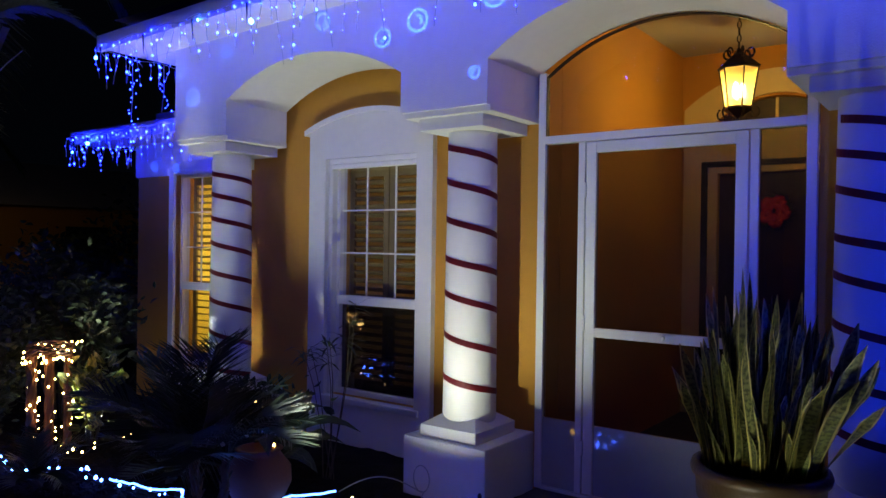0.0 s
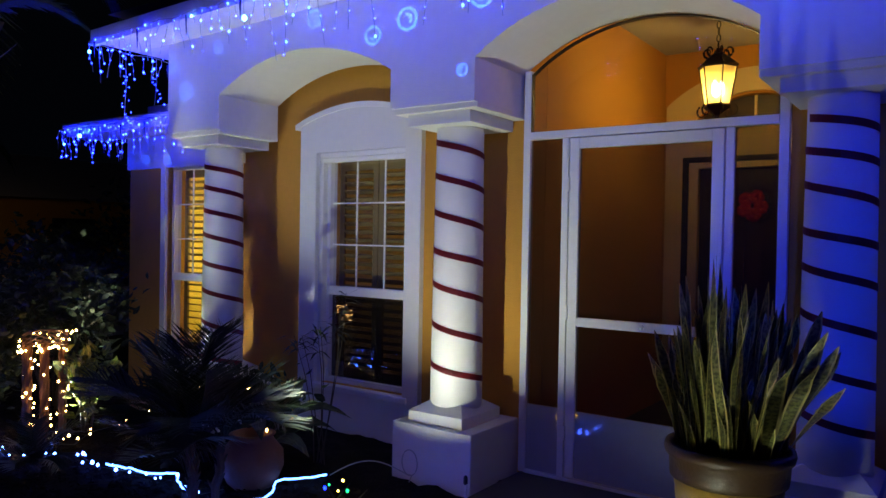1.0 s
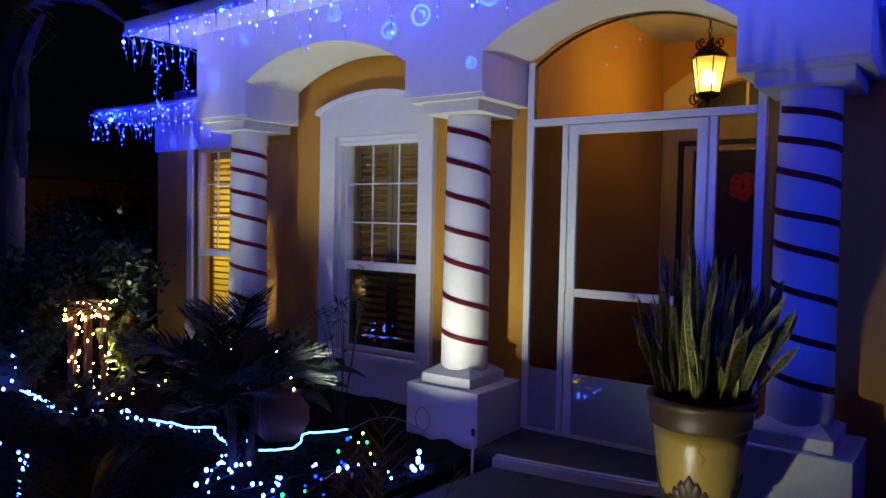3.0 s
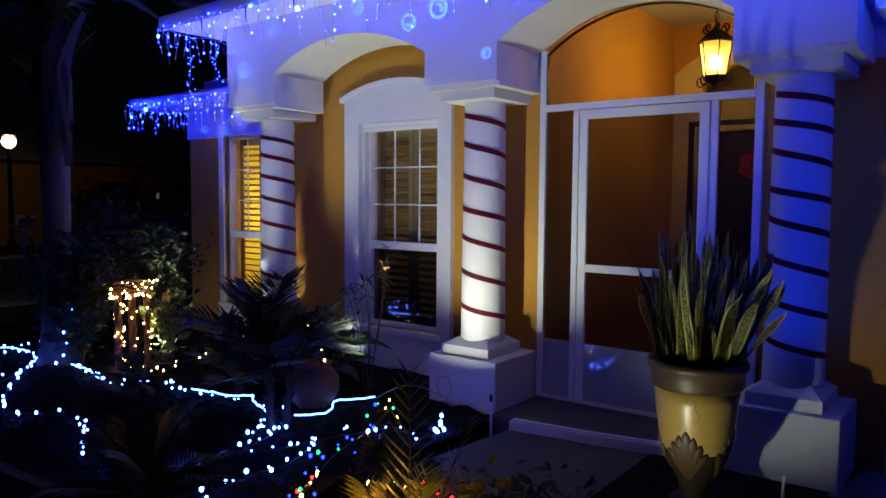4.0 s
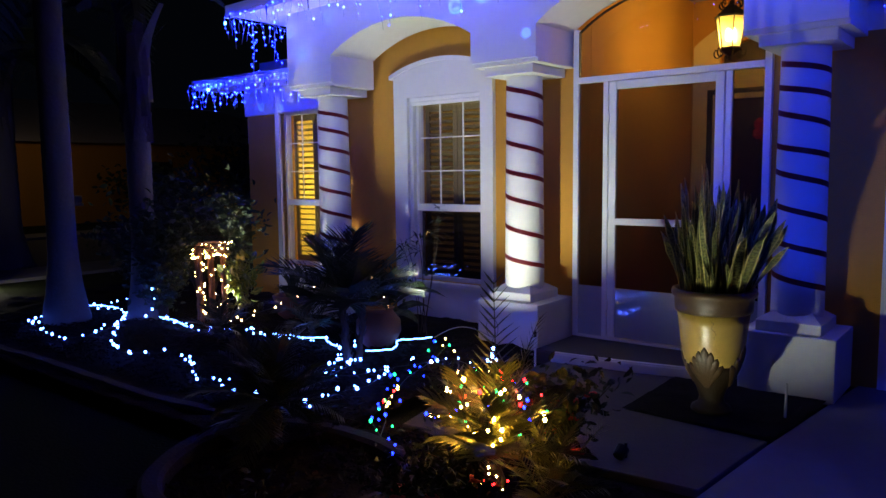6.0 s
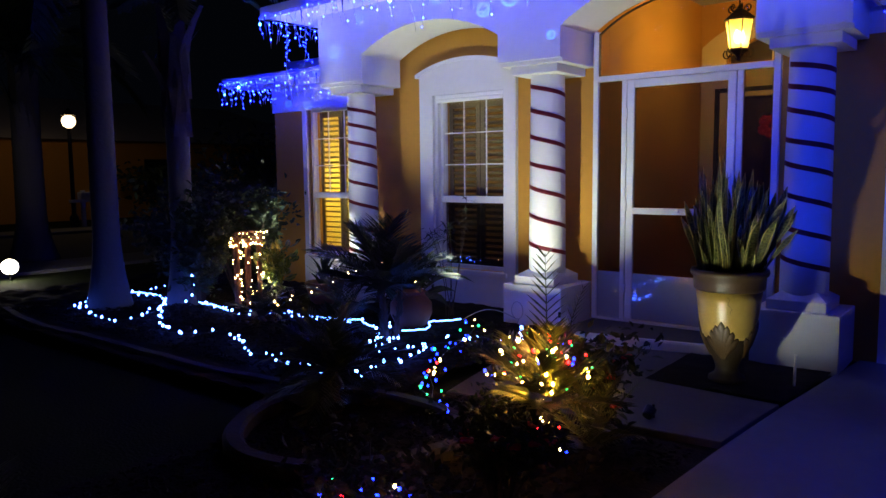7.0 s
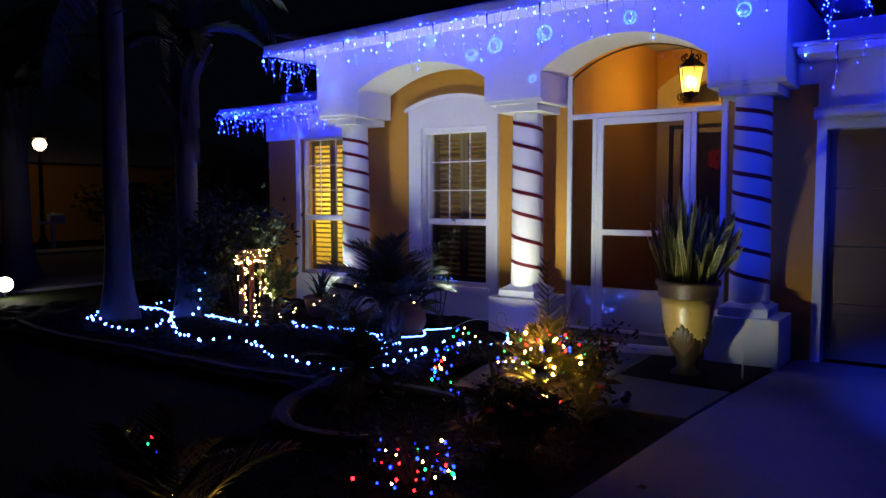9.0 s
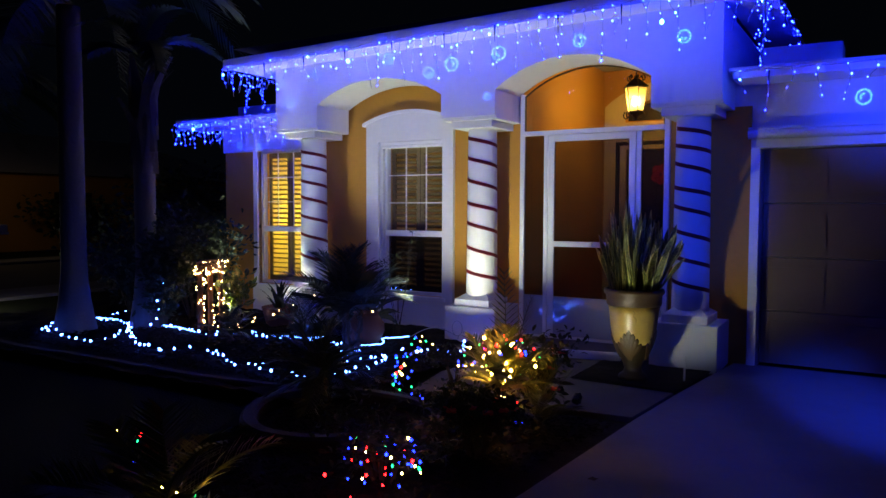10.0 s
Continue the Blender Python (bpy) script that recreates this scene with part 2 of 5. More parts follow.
def lathe(bm, profile, n=28, at=(0, 0, 0)):
    """A turned body from (radius, height) pairs."""
    rings = []
    for r, z in profile:
        rings.append([bm.verts.new((at[0] + r * math.cos(2 * math.pi * i / n), at[1] + r * math.sin(2 * math.pi * i / n), at[2] + z)) for i in range(n)])
    for a, b in zip(rings, rings[1:]):
        for i in range(n):
            bm.faces.new((a[i], a[(i + 1) % n], b[(i + 1) % n], b[i]))
    for ring, flip in ((rings[0], True), (rings[-1], False)):
        if (Vector(ring[0].co) - Vector(ring[n // 2].co)).length > 1e-4:
            bm.faces.new(ring[::-1] if flip else ring)
    return bm


def tube(bm, points, r0, r1=None, n=6):
    """A round bar along points, tapering from r0 to r1."""
    points = [Vector(p) for p in points]
    r1 = r0 if r1 is None else r1
    rings = []
    for i, p in enumerate(points):
        d = (points[min(i + 1, len(points) - 1)] - points[max(i - 1, 0)]).normalized()
        u = d.cross(Vector((0, 0, 1)) if abs(d.z) < 0.9 else Vector((1, 0, 0))).normalized()
        v = d.cross(u)
        r = r0 + (r1 - r0) * i / max(1, len(points) - 1)
        rings.append([bm.verts.new(p + r * (math.cos(2 * math.pi * k / n) * u + math.sin(2 * math.pi * k / n) * v)) for k in range(n)])
    for a, b in zip(rings, rings[1:]):
        for k in range(n):
            bm.faces.new((a[k], a[(k + 1) % n], b[(k + 1) % n], b[k]))
    bm.faces.new(rings[0][::-1])
    bm.faces.new(rings[-1])
    return bm


def link(name, bm, mat, smooth=False):
    me = bpy.data.meshes.new(name)
    if smooth:
        for f in bm.faces:
            f.smooth = True
    bmesh.ops.recalc_face_normals(bm, faces=bm.faces) if len(bm.faces) < 20000 else None
    bm.to_mesh(me)
    bm.free()
    me.materials.append(mat)
    return new(name, me)


def part(name, bm, mat, parent, label="", smooth=False):
    ob = link(name, bm, mat, smooth)
    ob.parent = parent
    return tagged(ob, label)


def empty(name, label, category, at=(0, 0, 0), group="", kind=""):
    ob = new(name)
    ob.location = at
    ob.empty_display_size = 0.1
    return tagged(ob, label, category, group, kind)


def setting(name, bm, mat, label, category="", smooth=False):
    return tagged(link(name, bm, mat, smooth), label, category or name.split("_")[0], kind="structure")


def outline_wall(bm, outline, holes, y0, y1):
    """A wall slab in the plane of x and z: an outline with holes, between two depths."""
    edges = []
    for loop in (outline, *holes):
        vs = [bm.verts.new((x, y0, z)) for x, z in loop]
        edges += [bm.edges.new((vs[i], vs[(i + 1) % len(vs)])) for i in range(len(vs))]
    r = bmesh.ops.triangle_fill(bm, use_beauty=True, use_dissolve=False, edges=edges, normal=(0, -1, 0))
    faces = [g for g in r["geom"] if isinstance(g, bmesh.types.BMFace)]
    e = bmesh.ops.extrude_face_region(bm, geom=faces)
    bmesh.ops.translate(bm, verts=[g for g in e["geom"] if isinstance(g, bmesh.types.BMVert)], vec=(0, y1 - y0, 0))
    return bm


def arc(x0, x1, z, rise, n=20):
    """Points of a flat arch from x0 to x1, springing at z."""
    c, w = (x0 + x1) / 2, (x1 - x0) / 2
    r = (w * w + rise * rise) / (2 * rise)
    a = math.asin(w / r)
    return [(c + r * math.sin(-a + 2 * a * i / n), z + rise - r + r * math.cos(-a + 2 * a * i / n)) for i in range(n + 1)]


def bulb_mesh(bm, at, r):
    bmesh.ops.create_icosphere(bm, subdivisions=1, radius=r, matrix=Matrix.Translation(at) @ Matrix.Diagonal((1, 1, 1.25, 1)))


# ---- ground ----
rng = random.Random(7)
g = bmesh.new()
bmesh.ops.create_grid(g, x_segments=60, y_segments=60, size=300, matrix=pose(0, 0, -0.02))
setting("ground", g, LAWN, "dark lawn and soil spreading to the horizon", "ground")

DRIVE = [(2.54, 0.62), (2.455, -0.10), (2.36, -0.95), (2.287, -1.80), (2.24, -2.60), (2.19, -3.40), (1.98, -6.0), (1.6, -10.5), (9.0, -10.5), (9.0, 0.62)]


def slab(points, z0, z1, bevel=0.012):
    bm = bmesh.new()
    f = bm.faces.new([bm.verts.new((x, y, z0)) for x, y in points])
    e = bmesh.ops.extrude_face_region(bm, geom=[f])
    top = [v for v in e["geom"] if isinstance(v, bmesh.types.BMVert)]
    bmesh.ops.translate(bm, verts=top, vec=(0, 0, z1 - z0))
    if bevel:
        bmesh.ops.bevel(bm, geom=[x for x in bm.edges if all(v in top for v in x.verts)], offset=bevel, segments=2, affect="EDGES")
    return bm


setting("driveway", slab(DRIVE, -0.15, 0.012), CONCRETE, "grey concrete driveway slab in front of the garage", "driveway")
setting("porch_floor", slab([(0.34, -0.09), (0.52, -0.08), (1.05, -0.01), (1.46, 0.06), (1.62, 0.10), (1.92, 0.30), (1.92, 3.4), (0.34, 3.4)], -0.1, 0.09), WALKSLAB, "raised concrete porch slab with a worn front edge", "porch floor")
b = slab([(0.52, -0.115), (0.80, -0.075), (1.10, -0.045), (1.56, 0.045), (1.62, 0.07), (1.62, 0.125), (1.46, 0.085), (1.05, 0.01), (0.80, -0.022), (0.52, -0.05)], -0.05, 0.094, 0.012)
setting("porch_nosing", b, TRIM, "pale worn nosing along the porch step", "step edge")
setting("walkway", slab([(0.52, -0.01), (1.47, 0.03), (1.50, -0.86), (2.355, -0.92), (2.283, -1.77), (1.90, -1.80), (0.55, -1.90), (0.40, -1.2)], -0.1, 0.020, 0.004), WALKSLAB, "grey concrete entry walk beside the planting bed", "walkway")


def bed(points_x, points_y, z, name, label, lump=0.02, keep=None):
    bm = bmesh.new()
    rows = []
    for y in points_y:
        rows.append([bm.verts.new((x, y, z + lump * noise.noise((x * 6, y * 6, 0)) + 0.6 * lump * noise.noise((x * 21, y * 21, 3)))) for x in points_x])
    for j in range(len(rows) - 1):
        for i in range(len(points_x) - 1):
            if keep is None or keep(points_x[i], points_y[j]):
                bm.faces.new((rows[j][i], rows[j][i + 1], rows[j + 1][i + 1], rows[j + 1][i]))
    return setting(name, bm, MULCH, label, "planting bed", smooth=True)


def span(a, b, n):
    return [a + (b - a) * i / n for i in range(n + 1)]


bed(span(-6.2, 0.36, 90), span(-2.75, 0.72, 60), 0.06, "planting_bed_1", "dark mulch bed under the windows", 0.035, lambda x, y: not (y > 0.66 and x > -4.2))
bed(span(1.47, 2.46, 24), span(-0.86, 0.5, 30), 0.025, "planting_bed_2", "square of dark mulch round the flower pot", 0.012, lambda x, y: x < 2.44 + 0.09 * y)
bed(span(0.0, 2.42, 60), span(-5.2, -1.88, 70), -0.002, "planting_bed_3", "dark mulch strip along the driveway", 0.012, lambda x, y: x < 2.50 + 0.088 * y)

# street, kerb and far side
setting("road", slab([(-15.5, -60), (-15.5, 60), (-9.6, 60), (-9.6, -60)], -0.3, -0.005, 0), ROAD, "dim asphalt residential street", "road")
setting("pavement", slab([(-9.5, -60), (-9.5, 60), (-8.2, 60), (-8.2, -60)], -0.3, 0.03, 0.01), CONCRETE, "pale concrete sidewalk along the street", "pavement")
setting("pavement_far", slab([(-17.0, -60), (-17.0, 60), (-15.6, 60), (-15.6, -60)], -0.3, 0.05, 0.01), CONCRETE, "pale concrete sidewalk across the street", "pavement")

# ---- front wall with arches ----
SPRING, UNDER, TOP = 2.665, 2.41, 3.20
LIFT = 0.022  # the eave rises a little towards the garage
PIERS = [(-2.66, -2.02), (-0.325, 0.31), (1.885, 2.50)]
front = [(-2.66, UNDER), (-2.66, TOP), (2.50, TOP + 5.3 * LIFT), (2.50, UNDER), (1.885, UNDER)]
front += arc(0.31, 1.885, SPRING, 0.265)[::-1] + [(0.31, UNDER), (-0.325, UNDER)] + arc(-2.02, -0.325, SPRING, 0.235)[::-1] + [(-2.02, UNDER)]
b = bmesh.new()
outline_wall(b, front, [], 0.0, 0.60)
wall_front = setting("wall_front", b, STUCCO, "white stucco front wall with two flat arches on columns", "wall")
# unseen block in the wall top, added to keep blue light out of the entry
setting("wall_front_backing", box_mesh(0.19, 2.30, 0.35, 0.598, 3.05, 3.45), STUCCO, "plain wall above the entry arch", "wall")
# side and back of the raised block
b = bmesh.new()
box(b, 2.30, 2.50, 0.60, 3.6, 0.0, TOP)
setting("wall_east", b, STUCCO, "white stucco side wall of the entry block", "wall")
b = bmesh.new()
box(b, -2.66, -2.46, 0.87, 3.6, 2.30, TOP)
setting("wall_clerestory", b, STUCCO, "white stucco side wall above the lower roof", "wall")

# rear wall of the loggia with its two windows
WIN = {1: (-3.62, -2.80, 0.44, 2.24), 2: (-1.555, -0.695, 0.42, 2.23)}
rear = [(-4.25, 0.0), (-4.25, 2.62), (-2.66, 2.62), (-2.66, 3.2), (0.33, 3.2), (0.33, 0.0)]
b = bmesh.new()
outline_wall(b, rear, [[(x0, z0), (x1, z0), (x1, z1), (x0, z1)] for x0, x1, z0, z1 in WIN.values()], 0.67, 0.88)
setting("wall_rear", b, OCHRE, "ochre stucco wall behind the columns", "wall")
setting("wall_west", box_mesh(-4.25, -4.05, 0.88, 8, 0, 2.6), OCHRE, "ochre stucco end wall of the house", "wall")
b = bmesh.new()
box(b, -4.27, -2.50, 0.648, 0.67, 2.225, 2.60)
setting("trim_band", b, TRIM, "white painted band under the lower eave", "trim")
b = bmesh.new()
box(b, -3.72, -2.60, 0.645, 0.67, 0.05, 0.40)
setting("trim_apron", b, TRIM, "white panel below the window sill", "trim")

# roofs and eaves
def eave(name, x0, x1, y0, y1, z0, z1, label):
    bm = bmesh.new()
    box(bm, x0, x1, y0, y1, z0, z1, 0.01)
    box(bm, x0 - 0.03, x1 + 0.03, y0 - 0.03, y1, z1 + 0.002, z1 + 0.035, 0.008)
    return setting(name, bm, TRIM, label, "eave")


def hip(name, x0, x1, y0, y1, z, rise, label):
    bm = bmesh.new()
    w = (y1 - y0) / 2
    lo = [bm.verts.new(p) for p in ((x0, y0, z), (x1, y0, z), (x1, y1, z), (x0, y1, z))]
    hi = [bm.verts.new((min(x0 + w, (x0 + x1) / 2), y0 + w, z + rise)), bm.verts.new((max(x1 - w, (x0 + x1) / 2 + 0.01), y0 + w, z + rise))]
    for f in ((lo[0], lo[1], hi[1], hi[0]), (lo[2], lo[3], hi[0], hi[1]), (lo[1], lo[2], hi[1]), (lo[3], lo[0], hi[0]), tuple(lo[::-1])):
        bm.faces.new(f)
    return setting(name, bm, ROOFING, label, "roof")


for name, a, label in (("eave_front", (-3.10, 2.90, -0.36, 0.0, 3.12, 3.20), "white soffit board under the main eave"), ("eave_return_west", (-3.10, -2.66, 0.002, 4.0, 3.12, 3.20), "white soffit of the side eave"),
                       ("eave_return_east", (2.50, 2.90, 0.002, 4.0, 3.12, 3.20), "white soffit of the eave over the garage"), ("fascia", (-3.13, 2.93, -0.40, -0.361, 3.10, 3.225), "white fascia board along the main eave")):
    b = box_mesh(*a, bevel=0.006)
    for v in b.verts:
        v.co.z += LIFT * (v.co.x + 3.1)
    setting(name, b, TRIM, label, "eave")
hip("roof_main", -3.05, 2.85, -0.30, 4.0, 3.36, 0.16, "pale tiled low hip roof of the entry block")
eave("eave_west", -4.70, -2.67, 0.25, 0.66, 2.545, 2.62, "white eave of the lower wing")
hip("roof_west", -4.73, -2.67, 0.22, 8, 2.66, 0.5, "pale tiled low roof of the side wing")
eave("eave_garage", 2.55, 9.0, 0.18, 0.60, 2.60, 2.66, "white eave over the garage")
hip("roof_garage", 2.91, 9.1, 0.6, 8, 2.70, 0.5, "pale tiled roof over the garage")
tagged(link("roof_parapet", box_mesh(2.72, 3.38, 0.65, 1.0, 2.665, 2.94, 0.015), STUCCO), "small white stucco parapet block on the garage roof", "parapet")
tagged(link("roof_parapet", box_mesh(-4.05, -3.2, 0.72, 1.1, 2.66, 2.86, 0.015), STUCCO), "small white stucco parapet block on the side roof", "parapet")

# garage wall and door
b = bmesh.new()
outline_wall(b, [(2.50, 0.0), (2.50, 2.60), (9.0, 2.60), (9.0, 0.0), (7.62, 0.0), (7.62, 2.02), (2.74, 2.02), (2.74, 0.0)], [], 0.60, 0.80)
setting("wall_garage", b, STUCCO, "white stucco garage wall", "wall")
setting("wall_pilaster", box_mesh(1.93, 2.66, 0.582, 0.598, 0.0, 2.41), OCHRE, "narrow ochre strip of wall beside the garage door", "wall")
setting("wall_east_garage", box_mesh(8.8, 9.0, 0.8, 8, 0, 2.6), STUCCO, "white stucco end wall of the garage", "wall")
setting("wall_north", box_mesh(-4.25, 9.0, 8, 8.2, 0, 2.6), STUCCO, "plain rear wall of the house", "wall")
b = bmesh.new()
box(b, 2.66, 2.74, 0.56, 0.66, 0.0, 2.02, 0.006)
box(b, 2.66, 7.7, 0.555, 0.66, 2.022, 2.10, 0.006)
setting("trim_garage", b, TRIM, "white trim round the garage door", "trim")
b = bmesh.new()
tube(b, [(2.64, 0.53, 2.145), (7.7, 0.53, 2.145)], 0.045, n=16)
box(b, 2.64, 7.7, 0.50, 0.60, 2.185, 2.205, 0.004)
tagged(link("rolled_screen", b, ALUMINIUM, False), "white rolled-up screen tube above the garage door", "screen")

door = empty("garage_door", "closed taupe sectional garage door with raised panels", "garage door", (5.2, 0.72, 0))
for k in range(4):
    bm = bmesh.new()
    z0, z1 = 0.02 + k * 0.5, 0.515 + k * 0.5
    box(bm, 2.75 - 5.2, 7.61 - 5.2, 0.0, 0.05, z0, z1, 0.006)
    section = part("door_section", bm, GARAGE, door)
    for j in range(8):
        x0 = 2.75 - 5.2 + 0.06 + j * 0.605
        pm = bmesh.new()
        r = bmesh.ops.create_cube(pm, size=1, matrix=Matrix.Translation((x0 + 0.25, -0.006, (z0 + z1) / 2)) @ Matrix.Diagonal((0.50, 0.024, 0.36, 1)))
        bmesh.ops.bevel(pm, geom=[e for e in pm.edges if all(v.co.y < -0.01 for v in e.verts)], offset=0.022, segments=2, affect="EDGES")
        part("panel", pm, GARAGE, section)


# ---- columns ----
def column(cx, cy, stripes, group):
    """Round column on a stepped plinth, with a ribbon wound round it."""
    col = empty("column", "white round column wrapped in dark red ribbon like candy", "column", (cx, cy, 0), group)
    part("plinth", box_mesh(-0.30, 0.30, -0.28, 0.30, 0.0, 0.425, 0.01), STUCCO, col, "square white stucco plinth")
    bm = bmesh.new()
    box(bm, -0.205, 0.205, -0.235, 0.215, 0.425, 0.50, 0.006)
    lo = [bm.verts.new((x, y, 0.50)) for x, y in ((-0.2, -0.23), (0.2, -0.23), (0.2, 0.21), (-0.2, 0.21))]
    hi = [bm.verts.new((x, y, 0.555)) for x, y in ((-0.12, -0.12), (0.12, -0.12), (0.12, 0.12), (-0.12, 0.12))]
    for i in range(4):
        bm.faces.new((lo[i], lo[(i + 1) % 4], hi[(i + 1) % 4], hi[i]))
    bm.faces.new(hi)
    part("base_step", bm, STUCCO, col)
    part("shaft", lathe(bmesh.new(), [(0.168, 0.50), (0.168, 0.56), (0.166, 0.9), (0.160, 1.5), (0.152, 2.28), (0.152, 2.32)], 40), COLUMN, col, "smooth white painted shaft", smooth=True)
    bm = bmesh.new()
    box(bm, -0.235, 0.235, -0.25, 0.27, 2.30, 2.375, 0.006)
    box(bm, -0.32, 0.31, -0.29, 0.30, 2.375, 2.412, 0.006)
    part("capital", bm, STUCCO, col, "stepped square white capital")
    bm = bmesh.new()
    turn0, n = radians(214), 36
    zs = stripes + [stripes[-1] - 0.22]
    prev = None
    for i in range((len(stripes) - 1) * n + int(n * 0.55) + 1):
        k = i / n
        j = min(int(k), len(zs) - 2)
        z = zs[j] + (zs[j + 1] - zs[j]) * (k - j)
        a = turn0 + 2 * math.pi * k
        r = 0.168 - 0.016 * (z - 0.5) / 1.8 + 0.004
        c, s = math.cos(a) * r, math.sin(a) * r
        cur = [bm.verts.new((c, s, z - 0.019)), bm.verts.new((c, s, z + 0.019))]
        if prev:
            bm.faces.new((prev[0], cur[0], cur[1], prev[1]))
        prev = cur
    bmesh.ops.solidify(bm, geom=bm.faces[:], thickness=0.003)
    part("ribbon", bm, RIBBON, col, "dark red ribbon wound in a spiral")
    return col


COLUMNS = [(-2.335, 0.31, [2.16, 2.0, 1.81, 1.62, 1.39, 1.17, 0.92, 0.64]), (0.01, 0.31, [2.216, 2.006, 1.774, 1.53, 1.32, 1.066, 0.803]), (2.20, 0.31, [2.20, 2.045, 1.88, 1.66, 1.49, 1.27, 1.03, 0.80])]
for cx, cy, stripes in COLUMNS:
    column(cx, cy, stripes, "columns of the loggia")


# ---- windows ----
def sash_window(n, x0, x1, z0, z1, tilt):
    """A double-hung window with plantation shutters behind it."""
    y = 0.72
    win = tagged(empty("window_%d" % n, "white double-hung window with half-open plantation shutters", "window", ((x0 + x1) / 2, y, z0)), kind="structure")
    ox, w, h = (x0 + x1) / 2, (x1 - x0) / 2, z1 - z0
    mid = 0.74
    bm = bmesh.new()
    for a in ((-w, -w + 0.035, 0, h), (w - 0.035, w, 0, h), (-w + 0.035, w - 0.035, 0, 0.04), (-w + 0.035, w - 0.035, h - 0.035, h)):
        box(bm, a[0], a[1], 0, 0.08, a[2], a[3], 0.004)
    part("window_frame", bm, TRIM, win)
    part("meeting_rail", box_mesh(-w + 0.035, w - 0.035, -0.012, 0.05, mid - 0.035, mid + 0.035, 0.004), TRIM, win)
    part("window_sill", box_mesh(-w - 0.06, w + 0.06, -0.115, 0.0, -0.05, -0.002, 0.008), TRIM, win)
    for a, c, yy in ((0.04, mid - 0.035, 0.03), (mid + 0.035, h - 0.035, 0.045)):
        pane = part("pane", box_mesh(-w + 0.036, w - 0.036, yy, yy + 0.004, a + 0.001, c - 0.001), GLASS, win)
        pane.visible_shadow = False
    if n == 2:
        part("half_screen", box_mesh(-w + 0.036, w - 0.036, 0.040, 0.042, 0.041, mid - 0.036), SCREEN, win, "dark insect screen behind the lower sash")
    for k in (1, 2):
        z = mid + 0.035 + (h - mid - 0.07) * k / 3
        part("muntin", box_mesh(-w + 0.036, w - 0.036, 0.034, 0.044, z - 0.006, z + 0.006), TRIM, win)
    for k in (1, 2):
        x = -w + 2 * w * k / 3
        part("muntin", box_mesh(x - 0.006, x + 0.006, 0.036, 0.046, mid + 0.036, h - 0.036), TRIM, win)
    # shutters: two leaves with louvres
    sh = empty("plantation_shutter", "tan louvred shutter pair inside the window", "shutter", (ox, y + 0.13, z0))
    for s in (-1, 1):
        a, c = (-w + 0.02, -0.005) if s < 0 else (0.005, w - 0.02)
        bm = bmesh.new()
        for q in ((a, a + 0.05, 0.02, h - 0.02), (c - 0.05, c, 0.02, h - 0.02), (a + 0.05, c - 0.05, 0.02, 0.10), (a + 0.05, c - 0.05, h - 0.10, h - 0.02), (a + 0.05, c - 0.05, mid - 0.04, mid + 0.04)):
            box(bm, q[0], q[1], 0, 0.025, q[2], q[3], 0.003)
        leaf = part("shutter_frame", bm, SHUTTER, sh)
        for lo, hi in ((0.11, mid - 0.05), (mid + 0.05, h - 0.11)):
            count = int((hi - lo) / 0.062)
            for k in range(count):
                z = lo + (k + 0.5) * (hi - lo) / count
                sm = box_mesh(a + 0.052, c - 0.052, -0.030, 0.030, -0.004, 0.004)
                bmesh.ops.rotate(sm, verts=sm.verts, matrix=Matrix.Rotation(radians(tilt + rng.uniform(-4, 4)), 3, "X"))
                bmesh.ops.translate(sm, verts=sm.verts, vec=(0, 0.012, z))
                part("louvre", sm, SHUTTER, leaf)
    return win


sash_window(1, *WIN[1], -14)
sash_window(2, *WIN[2], -30)
# casing of the first window
b = bmesh.new()
x0, x1, z0, z1 = WIN[1]
for a in ((x0 - 0.075, x0, z0 - 0.02, z1 + 0.03), (x1, x1 + 0.075, z0 - 0.02, z1 + 0.03), (x0, x1, z1, z1 + 0.03)):
    box(b, a[0], a[1], 0.64, 0.72, a[2], a[3], 0.004)
setting("trim_casing", b, TRIM, "white casing of the side window", "trim")
# arched surround of the second window
x0, x1, z0, z1 = WIN[2]
b = bmesh.new()
outline_wall(b, [(-1.765, 0.06)] + arc(-1.765, -0.535, 2.485, 0.125) + [(-0.535, 0.06)], [[(x0 - 0.032, z0), (x1 + 0.016, z0), (x1 + 0.016, z1 + 0.03), (x0 - 0.032, z1 + 0.03)]], 0.62, 0.668)
setting("trim_surround", b, STUCCO, "white stucco surround with an arched top", "trim")
b = bmesh.new()
top, low = arc(-1.81, -0.50, 2.495, 0.135), arc(-1.81, -0.50, 2.455, 0.135)
outline_wall(b, top + low[::-1], [], 0.600, 0.665)
setting("trim_hood", b, TRIM, "white arched hood moulding over the window", "trim")
b = bmesh.new()
box(b, x0 + 0.004, x1 + 0.012, 0.630, 0.668, z1 - 0.012, z1 + 0.028, 0.008)
box(b, x0 + 0.008, x1 - 0.008, 0.648, 0.716, z1 - 0.046, z1 - 0.014, 0.006)
setting("trim_lintel", b, TRIM, "white lintel ledge above the window", "trim")
b = bmesh.new()
for a in ((x0 + 0.0005, x0 + 0.006, z0, z1), (x1 - 0.006, x1 - 0.0005, z0, z1)):
    box(b, a[0], a[1], 0.6645, 0.719, a[2], a[3])
box(b, x0 - 0.0315, x0 + 0.0005, 0.660, 0.6690, z0, z1 + 0.0295)
setting("trim_reveal", b, STUCCO, "white stucco reveal on both sides of the window", "trim")

